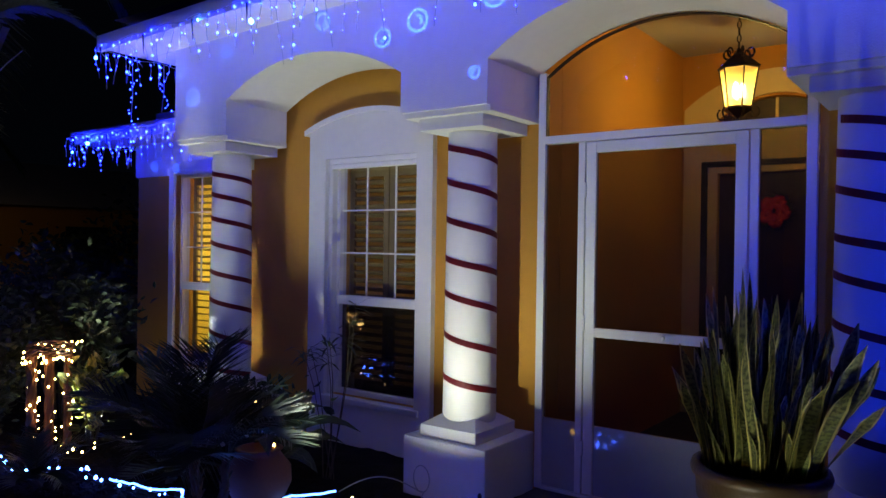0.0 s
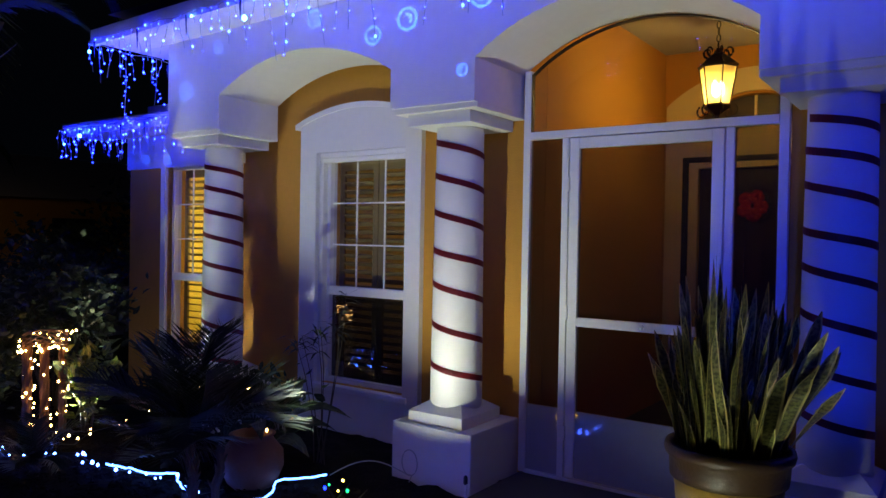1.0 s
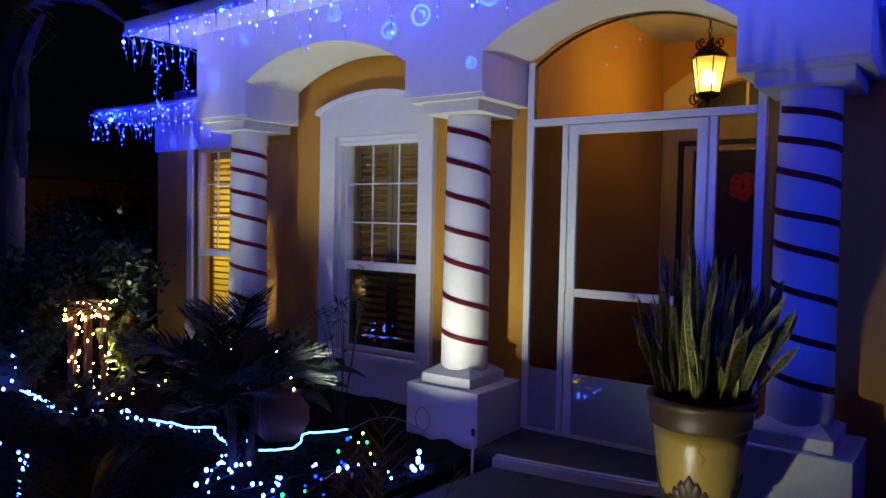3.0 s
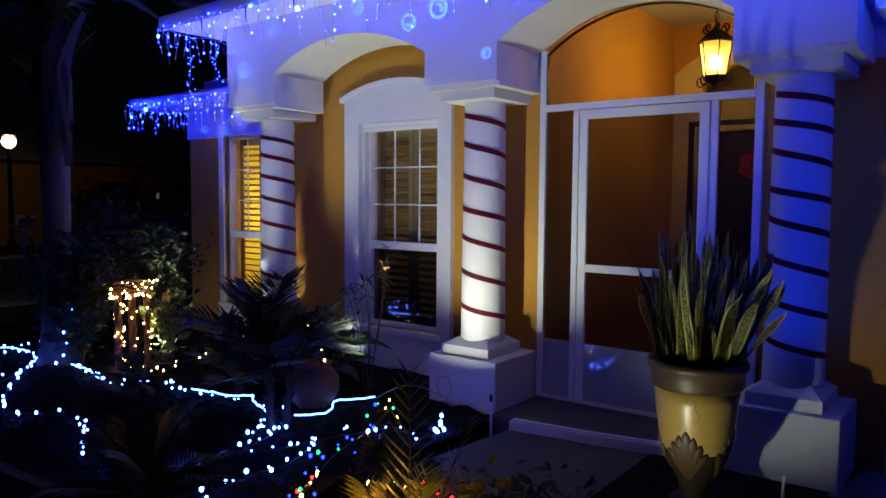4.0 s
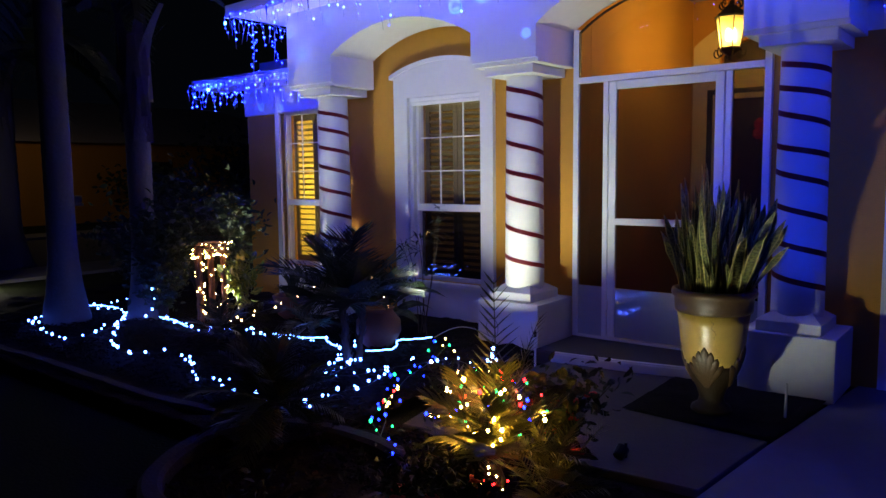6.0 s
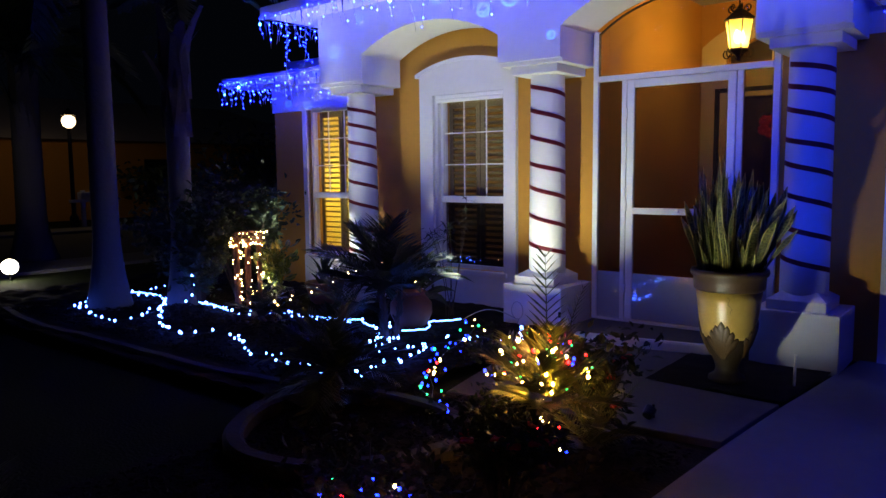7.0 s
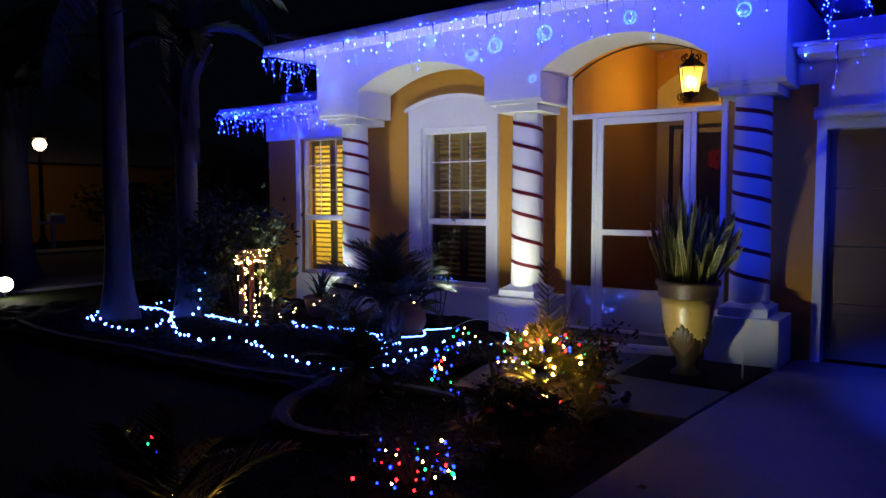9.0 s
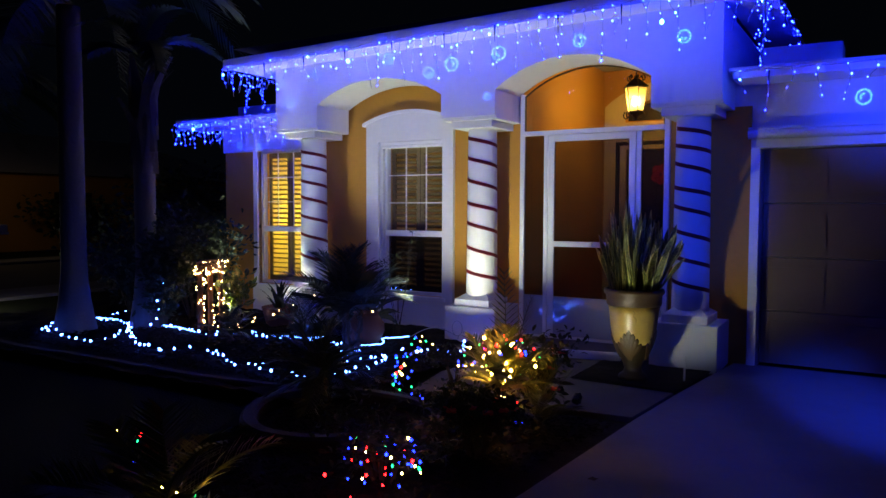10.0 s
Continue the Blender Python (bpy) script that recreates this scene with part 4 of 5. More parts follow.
part("crack", bm, GLAZE_DARK, pot)

snake = empty("snake_plant", "upright variegated snake plant filling the ochre pot", "snake plant", (POT[0], POT[1], POT[2] + 0.70))
rl = random.Random(21)
KINDS = [snake_leaf(rl, ln, w, lean, tw) for ln, w, lean, tw in ((0.36, 0.026, 0.06, 0.9), (0.46, 0.029, 0.10, 1.6), (0.55, 0.031, 0.08, -1.4), (0.62, 0.030, 0.05, 1.2), (0.50, 0.034, 0.16, 1.9), (0.42, 0.027, 0.20, -1.8), (0.72, 0.029, 0.03, 1.5), (0.30, 0.024, 0.10, 0.7))]
for i in range(190):
    rr = 0.195 * math.sqrt((i + 0.5) / 190)
    az = i * 137.5 + rl.uniform(-15, 15)
    if rr > 0.14:
        me = KINDS[rl.choice([0, 1, 2, 4, 7, 1, 5, 4, 2])]
    else:
        me = KINDS[rl.choice([2, 3, 6, 3, 2, 4])]
    lean = 0.5 + 42 * rr * rl.uniform(0.1, 1.0)
    put("leaf", me, snake, pose(rr * math.cos(radians(az)), rr * math.sin(radians(az)), -0.01, rl.uniform(-6, 6), lean, az) @ Matrix.Rotation(radians(rl.uniform(-90, 90)), 4, "Z") @ Matrix.Diagonal((1, rl.uniform(0.45, 0.85), rl.uniform(0.80, 1.18), 1)))
for ang, tilt, k in ((20, 17, 1.05), (4, 25, 0.85), (-24, 15, 1.0), (40, 12, 1.15), (-8, 9, 1.2), (62, 13, 1.25), (30, 7, 1.3), (10, 14, 1.1), (50, 19, 1.0), (-40, 12, 1.0), (185, 12, 0.9), (240, 10, 0.8)):
    put("leaf", KINDS[4], snake, pose(0.17 * math.cos(radians(ang)), 0.17 * math.sin(radians(ang)), -0.01, 0, tilt, ang) @ Matrix.Diagonal((k, 0.92 * k, k, 1)))

# palms of the beds
feather_palm((-0.62, -1.18, 0.05), 0.46, 0.022, 26, 0.74, 0.30, 3, "dense dark feather palm clump in the mulch bed", 30, stems=3, rise=(18, 86), droop=0.62, width=0.0046)
feather_palm((0.20, -2.58, 0.02), 0.24, 0.045, 34, 0.52, 0.17, 5, "small dark date palm inside a curb ring", 24, rise=(-30, 85), droop=0.6)
lit_palm = feather_palm((1.70, -2.60, 0.02), 0.30, 0.04, 24, 0.46, 0.17, 8, "small date palm hung with coloured lights", 19, rise=(22, 86), droop=0.45, mat=LIT_FROND, width=0.0058)
put("frond", frond_mesh(0.72, 0.15, 17, 0.10, 0.0062, LIT_FROND, 0.5, 91), lit_palm, pose(0.0, -0.06, 0.30, 4, -64, 100))
put("frond", frond_mesh(0.62, 0.14, 16, 0.20, 0.0060, LIT_FROND, 0.5, 92), lit_palm, pose(0.02, -0.02, 0.30, -6, -50, 62))
feather_palm((1.86, -2.40, 0.02), 0.08, 0.03, 12, 0.45, 0.13, 9, "young date palm beside the lit one", 20, rise=(20, 85), droop=0.5, mat=LIT_FROND, width=0.0036)
feather_palm((1.60, -5.10, 0.0), 0.34, 0.04, 16, 0.60, 0.19, 11, "low feather palm with coloured lights beside the lawn", 24, rise=(0, 70), droop=0.75, mat=LIT_FROND, width=0.0055)
feather_palm((-1.55, -0.75, 0.05), 0.10, 0.03, 12, 0.65, 0.20, 13, "young feather palm under the window", 20, rise=(15, 80))
feather_palm((-2.05, -1.35, 0.05), 0.10, 0.03, 12, 0.45, 0.15, 14, "young feather palm beside the lit arch", 20, rise=(15, 80))
leafy_bush((1.72, -2.12, 0.03), (0.30, 0.24, 0.46), 900, 0.055, 31, "low flowering bush with small red flower heads", flowers=16, stems=10)
leafy_bush((1.30, -2.30, 0.0), (0.34, 0.28, 0.20), 420, 0.045, 40, "low ground cover under the string lights", stems=9)
leafy_bush((1.72, -3.00, 0.0), (0.36, 0.26, 0.30), 1100, 0.05, 41, "low dark flowering bush along the driveway", stems=12, flowers=12)
leafy_bush((1.50, -3.60, 0.0), (0.40, 0.34, 0.30), 800, 0.05, 32, "low bush covered with coloured lights", stems=10)
leafy_bush((-3.75, -0.35, 0.03), (0.85, 0.55, 1.15), 1900, 0.085, 33, "tall dark hedge bush at the house corner", stems=14)
leafy_bush((-3.50, -1.04, 0.0), (0.46, 0.28, 0.90), 4200, 0.085, 45, "dense dark hedge bush before the palm trunk", stems=22)
leafy_bush((-5.0, -0.3, 0.0), (0.8, 0.6, 0.85), 1300, 0.09, 34, "dark rounded hedge bush beside the palms", stems=12)
leafy_bush((-2.74, -0.62, 0.05), (0.20, 0.18, 0.50), 170, 0.13, 35, "slender plant with yellow green leaves", CROTON, stems=5, upright=0.8)
leafy_bush((-1.35, -0.15, 0.05), (0.45, 0.28, 0.50), 500, 0.09, 36, "dark leafy bush below the window sill", stems=9)
leafy_bush((-6.6, 1.3, 0.0), (1.4, 1.2, 1.3), 1600, 0.12, 37, "dark hedge beside the end of the house", stems=14)
leafy_bush((0.75, -1.55, 0.05), (0.30, 0.25, 0.22), 350, 0.05, 38, "low ground cover beside the walk", stems=8)

# broad arching leaves in front of the first column
arum = empty("broad_leaf_plant", "arching broad striped leaves in front of the column", "plant", (-1.10, -0.42, 0.05))
for i in range(12):
    bm, uv = uv_mesh()
    ln, w = rl.uniform(0.7, 1.0), rl.uniform(0.05, 0.075)
    cs = [Vector((ln * 0.75 * k, 0, ln * (1.25 * k - 0.95 * k * k))) for k in span(0, 1, 8)]
    strip(bm, uv, cs, [Vector((0, 0.9, 0.35 * math.sin(3 * k))) for k in span(0, 1, 8)], [w * (0.15 + 3.4 * k * (1 - k)) if k < 1 else 0.002 for k in span(0, 1, 8)])
    put("leaf", (lambda m: (bm.to_mesh(m), m.materials.append(BROAD), m)[2])(bpy.data.meshes.new("leaf")), arum, pose(0, 0, 0, 0, rl.uniform(-15, 5), i * 30 + rl.uniform(-10, 10)))
    bm.free()

# thin bare-stemmed shrub before the window
twig = empty("bamboo_shrub", "thin bare stems with a few narrow leaves before the window", "shrub", (-0.86, -0.05, 0.05))
for i in range(6):
    bm = bmesh.new()
    top = Vector((rl.uniform(-0.20, 0.20), rl.uniform(-0.08, 0.08), rl.uniform(0.8, 1.35)))
    tube(bm, [(0.02 * i - 0.04, 0, -0.03), top * 0.33 + Vector((0.03, 0, 0)), top * 0.7 + Vector((0.035, 0, 0)), top], 0.005, 0.002, 5)
    st = part("cane", bm, STEM, twig)
    bm, uv = uv_mesh()
    for k in range(11):
        a = rl.uniform(0, 6.28)
        d = Vector((math.cos(a), math.sin(a), rl.uniform(-0.2, 0.6)))
        o = top * rl.uniform(0.85, 1.0)
        strip(bm, uv, [o, o + d * 0.08, o + d * 0.16 + Vector((0, 0, -0.03))], [d.cross(Vector((0, 0, 1))).normalized()] * 3, [0.004, 0.010, 0.001])
    part("leaf_tuft", bm, BROAD, twig)

# potted bromeliad and clay urn
bp = empty("clay_urn", "round terracotta urn half hidden by palm leaves", "urn", (-0.82, -0.66, 0.05))
part("bowl", lathe(bmesh.new(), [(0.09, 0.0), (0.15, 0.06), (0.19, 0.15), (0.185, 0.24), (0.13, 0.31), (0.12, 0.33), (0.14, 0.345), (0.11, 0.35), (0.10, 0.30)], 28), TERRACOTTA, bp, smooth=True)
bp = empty("round_planter", "dark round planter with a rosette of stiff leaves", "planter", (-2.42, -0.22, 0.05))
part("bowl", lathe(bmesh.new(), [(0.10, 0.0), (0.16, 0.05), (0.20, 0.20), (0.215, 0.24), (0.20, 0.25), (0.19, 0.20)], 26), TERRACOTTA, bp, smooth=True)
for i in range(16):
    bm, uv = uv_mesh()
    ln = rl.uniform(0.28, 0.45)
    cs = [Vector((0.03 + ln * 0.7 * k, 0, 0.2 + ln * (1.1 * k - 0.45 * k * k))) for k in span(0, 1, 6)]
    strip(bm, uv, cs, [Vector((0, 1, 0))] * 7, [0.032 * (1 - k) ** 0.6 + 0.001 for k in span(0, 1, 6)])
    me = bpy.data.meshes.new("leaf")
    bm.to_mesh(me)
    bm.free()
    me.materials.append(BROAD)
    put("leaf", me, bp, pose(0, 0, 0, 0, rl.uniform(-25, 5), i * 137.5))


# tall palms
def royal_palm(at, r0, r1, h, label, boots, fronds, seed, reach=2.5):
    r = random.Random(seed)
    p = empty("palm_tree", label, "palm tree", at)
    bm = bmesh.new()
    prof = [(r0 * 1.9, -0.1), (r0 * 1.62, 0.1), (r0 * 1.28, 0.35), (r0 * 1.08, 0.6), (r0, 0.8)]
    z = 0.8
    while z < h:
        k = (z - 0.8) / (h - 0.8)
        rad = r0 + (r1 - r0) * k
        prof += [(rad * 1.02, z + 0.02), (rad, z + 0.05), (rad * 0.99, z + 0.13)]
        z += 0.15
    lathe(bm, prof, 26)
    part("trunk", bm, BARK, p, "pale ringed trunk", smooth=True)
    if boots:
        for i in range(14):
            a = i * 2.4
            bm, uv = uv_mesh()
            ln = r.uniform(0.5, 0.95)
            cs = [Vector((r1 * 0.9 + 0.04 * k + 0.30 * max(0, k - 0.5) ** 1.5 * (i % 3), 0, h - 0.55 + 0.05 * i + ln * k * 1.1)) for k in span(0, 1, 6)]
            strip(bm, uv, cs, [Vector((0.1, 1, 0))] * 7, [0.11 - 0.08 * k for k in span(0, 1, 6)])
            bmesh.ops.solidify(bm, geom=bm.faces[:], thickness=0.02)
            me = bpy.data.meshes.new("leaf_base")
            bm.to_mesh(me)
            bm.free()
            me.materials.append(BARK)
            put("leaf_base", me, p, pose(0, 0, 0, 0, 0, math.degrees(a)))
    kinds = [frond_mesh(reach * f, 0.25 * reach, 44, d, 0.016, FROND, 0.25, seed * 7 + i) for i, (f, d) in enumerate(((1, 1.1), (0.9, 0.8), (1.05, 1.3)))]
    for i in range(fronds):
        put("frond", kinds[i % 3], p, pose(0, 0, h + (0.75 if boots else 0.2), r.uniform(-10, 10), 20 - (80 - 62 * i / fronds) + r.uniform(-6, 6), i * 137.5))
    return p


royal_palm((-4.12, -1.72, 0.05), 0.135, 0.125, 3.6, "tall palm with a smooth pale ringed trunk", False, 18, 3)
royal_palm((-3.66, -1.12, 0.05), 0.115, 0.125, 2.35, "palm with old split leaf bases below its crown", True, 6, 4, 1.1)
royal_palm((-10.2, 0.1, -0.02), 0.24, 0.22, 2.6, "stout palm beside the street with a dark crown", True, 16, 5)


# ---- string lights ----
def along(points, step, jitter, r):
    pts = [Vector(p) for p in points]
    out, carry = [], 0.0
    for a, c in zip(pts, pts[1:]):
        d = (c - a).length
        s = carry
        while s < d:
            out.append(a.lerp(c, s / d) + Vector((r.gauss(0, jitter), r.gauss(0, jitter), abs(r.gauss(0, jitter)))))
            s += step * r.uniform(0.65, 1.4)
        carry = s - d
    return out


BULB_SHAPES = {}


def add_bulbs(parent, mat, places, radius):
    """One small bulb each, all on one mesh for a material."""
    if mat.name not in BULB_SHAPES:
        bm = bmesh.new()
        bulb_mesh(bm, (0, 0, 0), 0.01)
        me = bpy.data.meshes.new("bulb")
        bm.to_mesh(me)
        bm.free()
        me.materials.append(mat)
        BULB_SHAPES[mat.name] = me
    for at, k in places:
        put("bulb", BULB_SHAPES[mat.name], parent, Matrix.Translation(at) @ Matrix.Scale(radius * k / 0.01, 4))


def light_string(name, label, path, bulbs, cable, radius, cable_r=0.0025):
    """A cable with bulbs; bulbs is {material: [(place, size), ...]}."""
    s = empty(name, label, "string lights", (0, 0, 0))
    bm = bmesh.new()
    for p in path:
        tube(bm, p, cable_r, n=4)
    part("cable", bm, cable, s)
    left = 300
    for mat, places in bulbs.items():
        single, rest = places[:left], places[left:]
        left -= len(single)
        add_bulbs(s, mat, single, radius)
        if rest:
            bm = bmesh.new()
            for at, k in rest:
                bulb_mesh(bm, at, radius * k)
            tagged(part("bulb_chain", bm, mat, s), kind="stuff")
    return s


def icicles(a, c, label, seed, droops, step=0.085, longest=0.34):
    r = random.Random(seed)
    a, c = Vector(a), Vector(c)
    n = int((c - a).length / step)
    paths, dim, hot = [[a.lerp(c, i / n) + Vector((0, 0, 0.012 * math.sin(i * 1.3))) for i in range(n + 1)]], [], []
    for i in range(n + 1):
        o = a.lerp(c, i / n)
        ln = longest * (0.25 + 0.75 * abs(math.sin(i * 1.9 + seed))) * r.uniform(0.5, 1.0)
        sway = Vector((r.uniform(-0.05, 0.05), r.uniform(-0.015, 0.015), 0))
        bow = r.uniform(-0.03, 0.03)
        paths.append([o + sway * k + Vector((bow * math.sin(5 * k), 0, -ln * k)) for k in (0, 0.25, 0.5, 0.75, 1)])
        z = r.uniform(0.0, 0.05)
        while z < ln:
            (hot if r.random() < 0.04 else dim).append((o + sway * (z / ln) + Vector((bow * math.sin(5 * z / ln) + r.uniform(-0.008, 0.008), 0, -z)), r.choice((0.45, 0.6, 0.8, 1.0, 1.5))))
            z += r.uniform(0.05, 0.13)
    for o, ln in droops:
        o = Vector(o)
        paths.append([o, o + Vector((0.01, 0, -ln * 0.5)), o + Vector((-0.02, 0, -ln))])
        z = 0.0
        while z < ln:
            (hot if r.random() < 0.06 else dim).append((o + Vector((r.uniform(-0.05, 0.05), r.uniform(-0.05, 0.05), -z)), r.uniform(0.5, 1.0)))
            z += r.uniform(0.015, 0.04)
    s = light_string("icicle_lights", label, paths, {BLUE_LED: dim, BLUE_LED_HOT: [(p, k * 2.0) for p, k in hot]}, CABLE, 0.0061)
    # moulded plastic icicle drops between the bulbs
    for i in range(1, n, 7):
        o, ln = a.lerp(c, i / n) + Vector((r.uniform(-0.03, 0.03), -0.012, -0.02)), r.uniform(0.10, 0.20)
        bm = bmesh.new()
        tube(bm, [o, o + Vector((0, 0, -ln * 0.3)), o + Vector((0.004, 0, -ln))], 0.010, 0.002, 6)
        part("icicle_drop", bm, ICICLE, s, "clear blue plastic icicle")
    return s


icicles((-3.12, -0.415, 3.13), (2.92, -0.415, 3.13 + 6 * LIFT), "blue icicle lights hanging along the main eave", 1, [], 0.085, 0.50)
icicles((-3.13, -0.40, 3.11), (-3.13, 2.2, 3.11), "blue icicle lights along the side of the main eave", 2, [((-2.95, -0.2, 3.08), 0.60), ((-2.98, 0.1, 3.08), 0.40)], 0.09, 0.24)
icicles((2.93, -0.40, 3.24), (2.93, 1.6, 3.24), "blue icicle lights bunched at the corner of the eave", 3, [((2.83, -0.15, 3.2), 0.60), ((2.86, -0.2, 3.22), 0.48)], 0.12, 0.2)
icicles((-4.74, 0.20, 2.60), (-2.72, 0.20, 2.60), "blue icicle lights along the lower eave", 4, [], 0.05, 0.36)
icicles((-4.74, 0.22, 2.55), (-4.74, 2.5, 2.58), "blue icicle lights along the side of the lower eave", 5, [], 0.06, 0.30)
icicles((2.62, 0.14, 2.66), (8.9, 0.14, 2.66), "blue icicle lights along the garage eave", 6, [], 0.20, 0.50)

GZ = 0.105
rs = random.Random(5)


def ground_string(label, loops, step, jitter, mats, radius, cable):
    paths, bulbs = [], {m: [] for m in mats}
    for loop in loops:
        pts = [(p[0], p[1], p[2] if len(p) > 2 else GZ) for p in loop]
        paths.append(pts)
        for i, p in enumerate(along(pts, step, jitter, rs)):
            bulbs[rs.choice(mats)].append((p, rs.uniform(0.55, 1.35)))
    return light_string("ground_lights", label, paths, bulbs, cable, radius)


ground_string("cool white string lights ringed round the palm", [
    [(-4.21, -2.02), (-4.55, -1.71), (-4.65, -1.4), (-4.43, -1.21), (-4.04, -1.18), (-3.78, -1.27), (-3.3, -1.67), (-3.11, -1.97), (-3.12, -2.17), (-3.44, -2.18), (-3.88, -2.12), (-4.21, -2.02)],
    [(-3.78, -1.27), (-2.94, -1.87), (-2.27, -2.18), (-1.98, -2.0), (-1.94, -1.91)],
    [(-4.1, -1.4, 0.14), (-4.0, -1.0, 0.25), (-3.9, -0.85, 0.45)], [(-3.35, -1.3, 0.12), (-3.3, -1.25, 0.3), (-3.28, -1.2, 0.6)]], 0.115, 0.018, [WHITE_LED], 0.0100, DARKCABLE)
ground_string("cool white string lights winding across the bed", [
    [(-3.27, -1.2), (-2.98, -1.21), (-2.47, -1.33), (-2.12, -1.02), (-1.79, -1.07), (-1.56, -1.01), (-1.16, -0.95), (-0.87, -1.04), (-0.83, -0.86)],
    [(-1.7, -1.92), (-1.48, -2.01), (-1.1, -2.22), (-0.91, -2.19), (-0.63, -2.27), (-0.45, -2.26), (-0.15, -2.32)],
    [(0.04, -2.21), (0.01, -2.03), (-0.01, -1.82), (0.03, -1.66), (-0.15, -1.19), (-0.05, -0.97), (0.04, -0.75), (0.31, -0.84), (0.36, -0.62)],
    [(-0.72, -1.22), (-0.37, -1.63), (-0.3, -1.59), (-0.22, -1.53), (-0.15, -1.19)], [(-0.72, -1.22), (-0.60, -1.35), (-0.5, -1.2), (-0.37, -1.63)]], 0.088, 0.022, [WHITE_LED], 0.0096, DARKCABLE)
tri_light = empty("light_cluster", "small bunch of bright white string bulbs", "string lights", (0.28, -0.57, 0.07))
for dx, dy, dz in ((0, 0, 0.07), (-0.03, -0.02, 0.02), (0.035, -0.01, 0.03), (0.0, 0.01, 0.11), (-0.015, 0.02, 0.045)):
    bm = bmesh.new()
    bulb_mesh(bm, (dx, dy, dz), 0.014)
    part("bulb", bm, WHITE_LED, tri_light)
rope = empty("rope_light", "glowing white rope light lying on the mulch", "rope light", (0, 0, 0))
for seg in ([(-0.61, -1.03), (-0.53, -0.96), (-0.47, -0.88), (-0.52, -0.76), (-0.64, -0.64), (-0.62, -0.56), (-0.57, -0.51), (-0.52, -0.40), (-0.49, -0.33)], [(-1.74, -1.05), (-1.37, -1.0), (-1.22, -0.90), (-1.12, -0.97), (-1.0, -1.02), (-0.89, -1.05)], [(-4.5, -1.75), (-4.6, -1.4), (-4.42, -1.22), (-4.04, -1.2)], [(-3.25, -1.22), (-2.95, -1.23), (-2.6, -1.32)]):
    bm = bmesh.new()
    pts = along([(x, y, 0.125) for x, y in seg], 0.035, 0.004, rs)
    tube(bm, pts, 0.0062, n=6)
    part("rope", bm, ROPE_LED, rope)
bm = bmesh.new()
lead = [(-0.49 + 0.37 * k, -0.33 + 0.30 * k, 0.12 + 0.09 * math.sin(3.1 * k)) for k in span(0, 1, 12)]
lead += [(-0.10 + 0.06 * math.sin(a), -0.03, 0.20 - 0.08 * math.cos(a)) for a in span(0.3, 6.6, 18)] + [(-0.08, -0.06, 0.09)]
tube(bm, lead, 0.004, n=5)
part("lead", bm, CABLE, rope, "pale plug lead")

MULTI = [RED_LED, GREEN_LED, YELLOW_LED, DEEP_LED]
ground_string("coloured string lights trailing over the mulch", [[(-0.32, -0.33), (-0.06, -0.85), (0.1, -1.34), (0.36, -1.84), (0.51, -2.14), (0.79, -2.33), (1.0, -2.43), (1.16, -2.47)],
    [(0.3, -1.7), (0.45, -1.95), (0.6, -2.1), (0.75, -2.3)]], 0.085, 0.05, MULTI + [DEEP_LED, DEEP_LED], 0.0085, DARKCABLE)


def cloud_string(label, centre, radii, count, mats, weights, radius, seed):
    r = random.Random(seed)
    bulbs, path = {m: [] for m in mats}, []
    for i in range(count):
        u = Vector((r.gauss(0, 1), r.gauss(0, 1), r.gauss(0, 1))).normalized() * r.uniform(0.45, 1.0)
        p = Vector((centre[0] + u.x * radii[0], centre[1] + u.y * radii[1], max(0.03, centre[2] + u.z * radii[2])))
        bulbs[r.choices(mats, weights)[0]].append((p, r.uniform(0.7, 1.3)))
        path.append(p)
    path.sort(key=lambda p: math.atan2(p.y - centre[1], p.x - centre[0]) + 0.6 * p.z)
    return light_string("bush_lights", label, [path], bulbs, DARKCABLE, radius, 0.002)


cloud_string("warm and coloured string lights wound in the small palm", (1.64, -2.57, 0.51), (0.31, 0.25, 0.16), 80, [RED_LED, GREEN_LED, GOLD_LED, DEEP_LED, WARM_LED], (4.0, 2.2, 3.6, 2.4, 3.0), 0.0072, 3)
cloud_string("warm and red string lights trailing down beside the small palm", (1.80, -2.70, 0.24), (0.13, 0.12, 0.20), 14, MULTI + [WARM_LED], (2, 1, 1, 1.0, 4), 0.0062, 7)
cloud_string("coloured string lights over the low bush", (1.60, -3.80, 0.18), (0.30, 0.29, 0.13), 46, MULTI + [WARM_LED], (3, 2, 0.5, 6, 0.7), 0.0066, 4)
ground_string("coloured string lights along the low palm", [[(1.14, -5.0, 0.55), (1.24, -5.0, 0.53), (1.37, -5.0, 0.60), (1.34, -5.0, 0.48), (1.44, -5.0, 0.46), (1.47, -5.0, 0.42), (1.57, -5.0, 0.40), (1.69, -5.0, 0.43), (1.74, -4.8, 0.20), (1.70, -4.4, 0.08), (1.62, -4.05, 0.08)]], 0.10, 0.015, MULTI, 0.0062, DARKCABLE)

